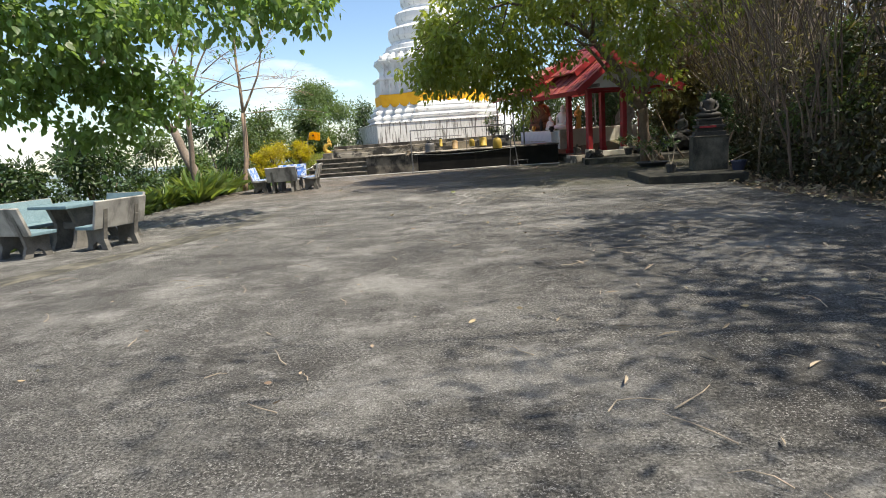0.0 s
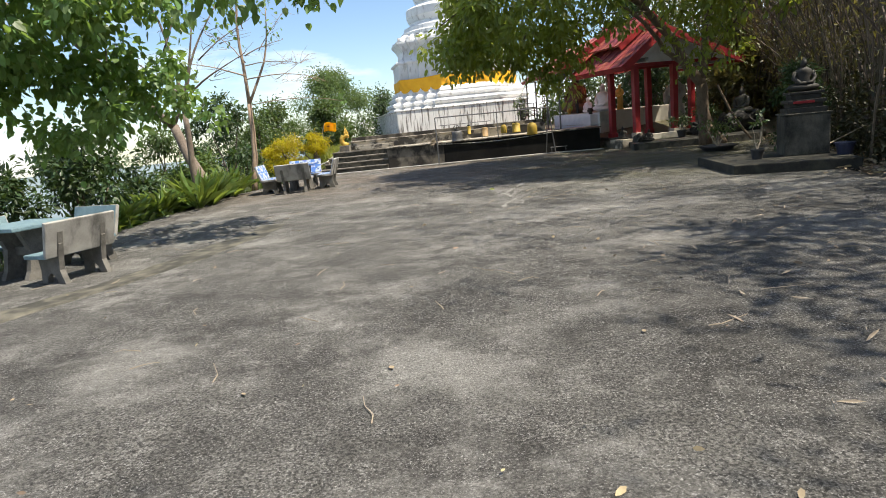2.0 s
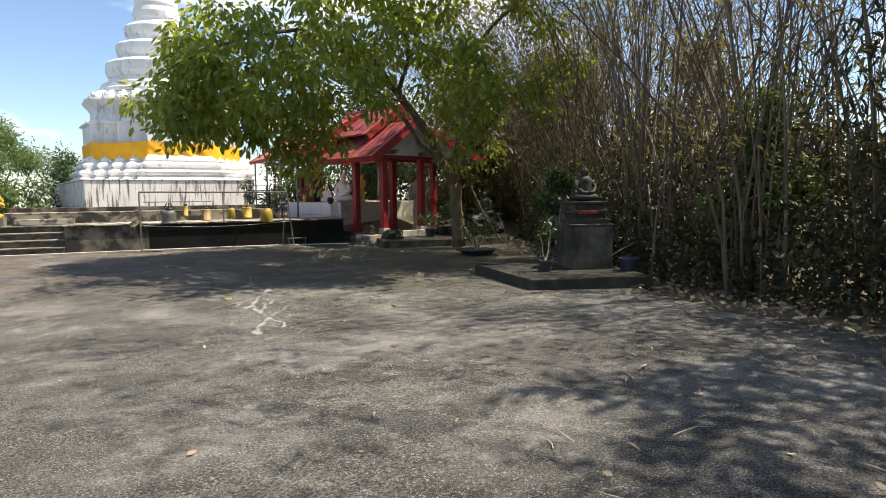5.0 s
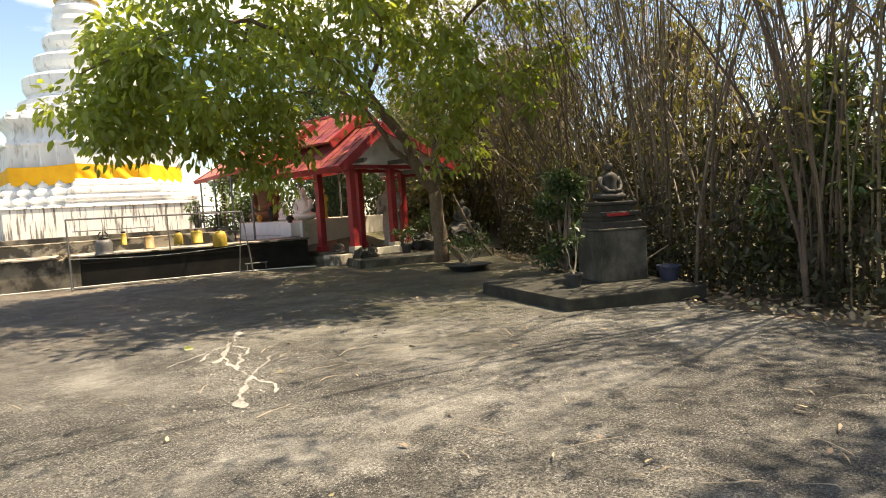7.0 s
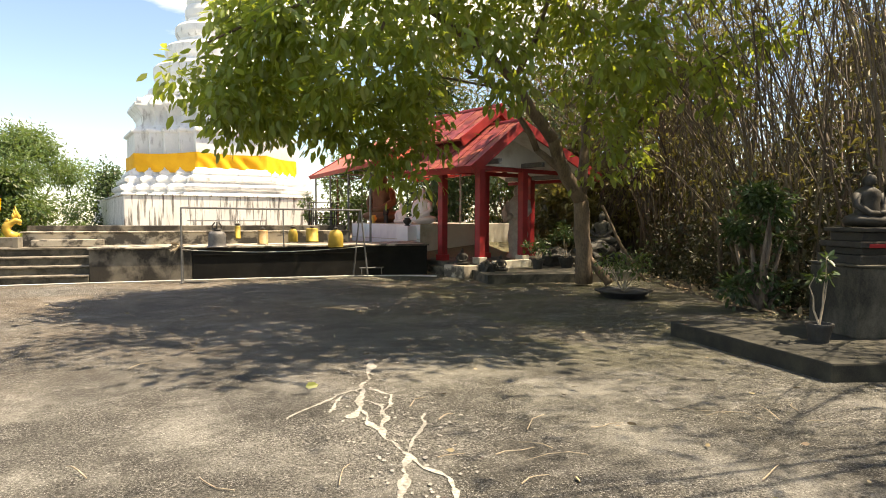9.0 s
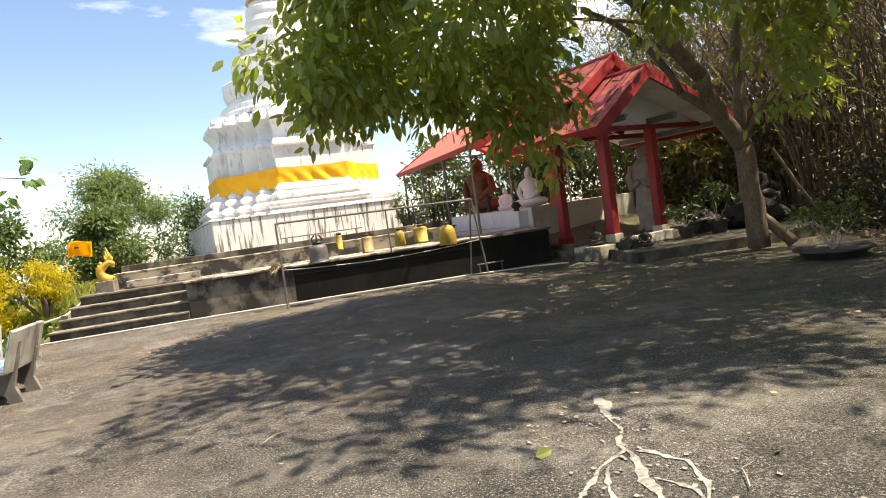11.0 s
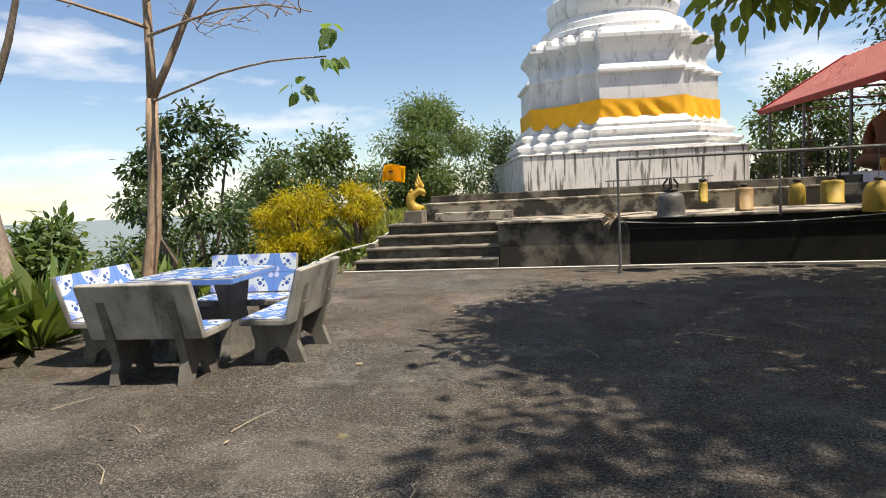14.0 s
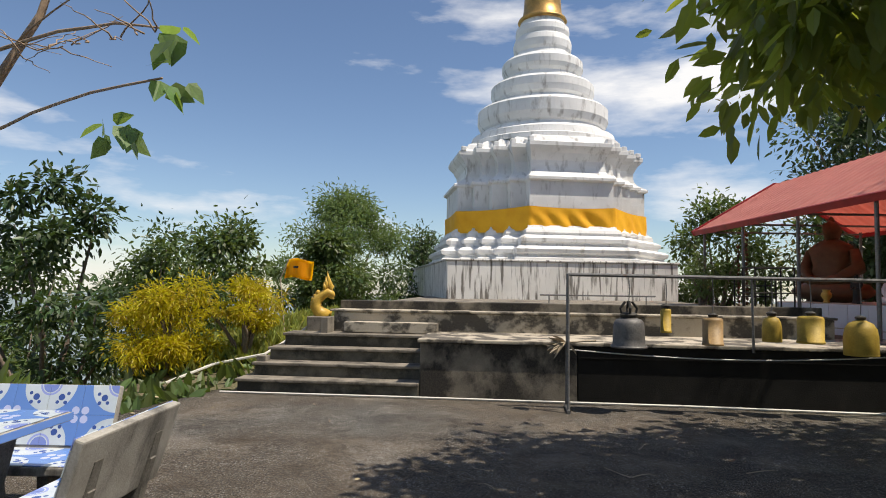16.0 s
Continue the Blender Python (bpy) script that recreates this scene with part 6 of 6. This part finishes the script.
# ---- bamboo thicket ----
def thicket():
    rng = np.random.default_rng(77)
    pr = random.Random(77)
    verts, faces, tips, mids = [], [], [], []

    def culm(x, y, z, h, lean, way, r, steps=7):
        start = len(verts)
        for i in range(steps + 1):
            t = i / steps
            px, py, pz = x + lean * way[0] * t * t * h, y + lean * way[1] * t * t * h, z + h * (t - 0.18 * lean * t * t)
            rr = r * (1 - 0.8 * t)
            for q in range(5):
                a = 2 * math.pi * q / 5
                verts.append((px + rr * math.cos(a), py + rr * math.sin(a), pz))
            if t > 0.3:
                mids.append((px, py, pz))
        for i in range(steps):
            for q in range(5):
                b0 = start + 5 * i
                faces.append((b0 + q, b0 + (q + 1) % 5, b0 + 5 + (q + 1) % 5, b0 + 5 + q))

    for c in range(150):
        if c < 74:
            cy = -3 + 33 * c / 74 + pr.uniform(-0.5, 0.5)
            cx = 7.3 + pr.random() * 2.0 + max(0, cy - 13.5) * 0.28
        elif c >= 130:
            cy, cx = pr.uniform(27, 37), pr.uniform(9.5, 15.0)
        else:
            cy, cx = pr.uniform(-5, 31), 10.5 + pr.random() * 6
            cx += max(0, cy - 15) * 0.3
        if cx < 10.8 and cy > 20.5:
            cx += 2.2
        tilt, toward = abs(pr.gauss(0, 0.5)), pr.uniform(0, 2 * math.pi)
        for k in range(12):
            a = pr.uniform(0, 2 * math.pi)
            out = (math.cos(a), math.sin(a))
            bow = abs(pr.gauss(0.05, 0.38))
            way = (out[0] * bow + tilt * math.cos(toward) * 0.8 - 0.02, out[1] * bow + tilt * math.sin(toward))
            culm(cx + 0.6 * out[0] * pr.random(), cy + 0.6 * out[1] * pr.random(), -0.1, pr.uniform(4.5, 11.0), min(0.9, math.hypot(*way)), (way[0] / (math.hypot(*way) + 1e-6), way[1] / (math.hypot(*way) + 1e-6)), pr.uniform(0.012, 0.03))
    # thin side twigs
    mm = np.array(mids)
    for k in rng.integers(0, len(mm), 7000):
        p = mm[k]
        a = pr.uniform(0, 2 * math.pi)
        culm(p[0], p[1], p[2], pr.uniform(0.4, 1.4), pr.uniform(0.2, 1.2), (math.cos(a), math.sin(a)), 0.006, 2)
    me = bpy.data.meshes.new("bamboo_thicket")
    me.from_pydata(verts, [], faces)
    me.materials.append(M_CULM)
    tagged(new("bamboo_thicket", me), "dense thicket of thin dry brown bamboo culms", "bamboo", kind="stuff")
    n = 160000
    p = mm[rng.integers(0, len(mm), n)] + rng.normal(size=(n, 3)) * 0.28
    # above 6.3 m, out of view, nearly all leaves stay to cast shade
    keep = rng.random(n) < np.where(p[:, 2] > 6.3, 0.95, np.clip(1.0 - (p[:, 2] - 0.3) / 3.6, 0.1, 1))
    p = p[keep]
    tagged(leaves("bamboo_foliage", p, rng.normal(size=(len(p), 3)) - (0, 0, 0.4), rng.uniform(0.1, 0.22, len(p)), L_BAMBOO, None, LEAF_BLADE * (1, 2.4, 1), 78), "olive and straw bamboo leaves, sparse low down, dense overhead for shade", "foliage", kind="stuff")
    # unseen overhead leaves, added only to shade the edge of the yard
    n = 15000
    y = rng.uniform(-6, 9, n)
    x = rng.uniform(6.4, 10.5, n)
    z = rng.uniform(6.4, 9.4, n)
    lump = np.array([noise.noise(Vector((a * 0.6, b * 0.6, c * 0.6))) for a, b, c in zip(x, y, z)])
    p = np.stack([x, y, z], 1)[lump > -0.12]
    tagged(leaves("bamboo_shade_leaves", p, rng.normal(size=(len(p), 3)) - (0, 0, 0.6), rng.uniform(0.2, 0.38, len(p)), L_BAMBOO, None, LEAF_BLADE * (1, 2.4, 1), 80), "olive leaves added overhead, out of view, to shade the yard edge", "foliage", kind="stuff")
    # low foliage added between the culms, its dark colour standing in for shade
    n = 15000
    y = rng.uniform(8, 21, n)
    x = 7.6 + rng.random(n) * 2.6 + np.maximum(0, y - 13.5) * 0.3
    p = np.stack([x, y, rng.uniform(0.1, 2.6, n)], 1)
    lump = np.array([noise.noise(Vector(q) * 1.1) for q in p])
    p = p[lump > 0.0]
    tagged(leaves("low_foliage", p, rng.normal(size=(len(p), 3)) - (0, 0, 0.2), rng.uniform(0.09, 0.2, len(p)), L_SHADED_BRUSH, None, LEAF_OVAL, 83), "brown-green foliage between the bamboo culms, coloured dark for shade", "foliage", kind="stuff")
    # hanging leaves that close the near end of the thicket
    n = 30000
    y = rng.uniform(-4, 11.5, n)
    p = np.stack([rng.uniform(7.2, 9.6, n), y, rng.uniform(0.6, 7.0, n)], 1)
    lump = np.array([noise.noise(Vector(q) * 0.8) for q in p])
    p = p[lump > 0.0]
    tagged(leaves("bamboo_curtain", p, rng.normal(size=(len(p), 3)) - (0, 0, 0.8), rng.uniform(0.12, 0.24, len(p)), L_SHADED_BRUSH, None, LEAF_BLADE * (1, 2.4, 1), 81), "dark olive hanging bamboo leaves", "foliage", kind="stuff")
    # leafy undergrowth at its foot, with the thicket's shade in the leaf colour
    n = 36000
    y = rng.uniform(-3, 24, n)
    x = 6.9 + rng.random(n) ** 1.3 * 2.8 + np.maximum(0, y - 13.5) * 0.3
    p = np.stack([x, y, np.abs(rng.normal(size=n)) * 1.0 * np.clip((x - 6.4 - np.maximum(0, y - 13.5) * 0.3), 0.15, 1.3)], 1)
    tagged(leaves("undergrowth", p, rng.normal(size=(n, 3)) + (0, 0, 0.3), rng.uniform(0.07, 0.17, n), L_SHADED_BRUSH, None, LEAF_OVAL, 79), "leafy undergrowth at the foot of the bamboo, coloured dark for shade", "undergrowth", kind="stuff")


thicket()
bush_tree("leafy_shrub", "tall green leafy shrub at the edge of the bamboo", (8.1, 13.0, -0.05), 3.1, 1.05, 4200, L_MID, 0.12, 151, LEAF_OVAL, 0.05)
bush_tree("leafy_shrub", "dark leafy shrub behind the mossy slab", (7.7, 17.9, -0.05), 2.1, 0.75, 2200, L_DARK, 0.13, 152, LEAF_OVAL, 0.05)


# ---- litter and marks on the yard ----
def litter():
    rng = np.random.default_rng(5)
    pr = random.Random(5)
    bm = bmesh.new()
    for k in range(230):
        x, y = (pr.uniform(-5.5, 6.2), pr.uniform(0, 24)) if k % 3 else (pr.uniform(1.0, 6.2), pr.uniform(1, 14))
        if 4.4 < x and 13.2 < y < 17.5:
            continue
        a, s = pr.uniform(0, math.pi), pr.uniform(0.06, 0.2)
        limb(bm, (x - s * math.cos(a), y - s * math.sin(a), 0.014), (x + s * math.cos(a), y + s * math.sin(a), 0.014), 0.0045, 0.002, 0.1, 3, 4, k)
    tagged(part("twig_litter", bm, M_TWIG), "scattered dry twigs on the concrete", "twigs", kind="stuff")
    n = 480
    y = rng.uniform(0, 25, n)
    x = np.where(rng.random(n) < 0.45, rng.uniform(2.0, 7.4, n), rng.uniform(-6.8, 6.2, n))
    p = np.stack([x, y, np.full(n, 0.02)], 1)
    w = rng.normal(size=(n, 3)) * (1, 1, 0.12)
    tagged(leaves("leaf_litter", p, w, rng.uniform(0.025, 0.08, n), M_DRY_LEAF, None, LEAF_OVAL * (1, 1, 0.3), 6), "dry fallen leaves on the concrete", "leaves", kind="stuff")
    n = 90
    p = np.stack([rng.uniform(1.2, 5.6, n), rng.uniform(2.5, 11, n), np.full(n, 0.02)], 1)
    tagged(leaves("dry_litter", p, rng.normal(size=(n, 3)) * (1, 1, 0.15), rng.uniform(0.08, 0.2, n), M_TWIG, None, LEAF_BLADE * (1, 1.5, 0.4), 61), "pale dry leaf strips blown from the bamboo", "leaves", kind="stuff")
    n = 3200
    y = rng.uniform(0, 24, n)
    x = 6.2 + rng.random(n) ** 1.5 * 2.6 + np.maximum(0, y - 13.5) * 0.3
    p = np.stack([x, y, np.full(n, 0.01) + 0.04 * rng.random(n)], 1)
    tagged(leaves("leaf_mulch", p, rng.normal(size=(n, 3)) * (1, 1, 0.3), rng.uniform(0.06, 0.16, n), M_DRY_LEAF, None, LEAF_OVAL, 7), "thick dry leaf mulch under the bamboo", "leaves", kind="stuff")


litter()


def spill():
    """Dried white paint that has run over the concrete in forking trickles."""
    pr = random.Random(8)
    runs = [[(0.97, 16.4), (0.88, 16.1), (0.8, 15.8), (0.68, 15.5), (0.6, 15.2), (0.52, 14.9), (0.4, 14.7)], [(0.68, 15.5), (0.44, 15.3), (0.26, 15.15), (0.1, 14.98), (-0.02, 14.85)], [(0.5, 15.3), (0.36, 15.1), (0.3, 14.85)],
            [(0.7, 15.45), (0.84, 15.2), (0.78, 14.95), (0.62, 14.7)], [(0.62, 15.1), (0.7, 14.9), (0.66, 14.65), (0.56, 14.3)], [(0.52, 14.9), (0.55, 14.5), (0.56, 14.25), (0.62, 13.9), (0.5, 13.6), (0.42, 13.35), (0.38, 12.95)],
            [(0.62, 13.9), (0.74, 13.5), (0.66, 13.2)], [(0.98, 14.66), (0.82, 14.3), (0.64, 13.95)]]
    bm = bmesh.new()
    for k, pts in enumerate(runs):
        pts = [Vector((*p, 0)) for p in pts]
        prev = None
        steps = 9 * (len(pts) - 1)
        for i in range(steps + 1):
            s = min(i // 9, len(pts) - 2)
            p = pts[s].lerp(pts[s + 1], i / 9 - s)
            way = (pts[s + 1] - pts[s]).normalized()
            p += 0.05 * Vector((noise.noise(p * 5), noise.noise(p * 5 + Vector((7, 0, 0))), 0))
            w = (0.003 + (0.045 if k in (0, 5) else 0.016) * max(0.0, noise.noise(p * 4.1 + Vector((k, 0, 0))) + 0.2) + 0.016 * pr.random() ** 2) * (1 if i not in (0, steps) else 0.2)
            side = Vector((-way.y, way.x, 0)) * w
            z = Vector((0, 0, yard_height(p.x, p.y) + 0.006))
            pair = (bm.verts.new(p + side + z), bm.verts.new(p - side + z))
            if prev:
                bm.faces.new((*prev, pair[1], pair[0]))
            prev = pair
    for k in range(520):
        p = Vector((pr.gauss(0.6, 0.3), pr.uniform(12.8, 16.3), 0))
        r = 0.003 + 0.011 * pr.random() ** 3
        ring = []
        for q in range(9):
            a = 2 * math.pi * q / 9
            rr = r * (0.6 + 0.8 * pr.random())
            x, y = p.x + rr * math.cos(a), p.y + 1.5 * rr * math.sin(a)
            ring.append(bm.verts.new((x, y, yard_height(x, y) + 0.0062 + 0.00001 * k)))
        bm.faces.new(ring)
    bmesh.ops.recalc_face_normals(bm, faces=bm.faces)
    tagged(part("trim_paint_spill", bm, M_CHALK), "dried white paint trickles on the concrete", "paint", kind="structure")


spill()
leaf_g = leaves("fallen_leaf", [(0.2, 15.6, 0.02)], [(1, 0.3, 0.05)], [0.13], L_GRASS, None, LEAF_OVAL * (1, 1.3, 1), 3)
tagged(leaf_g, "single yellow-green fallen leaf on the concrete", "leaf")
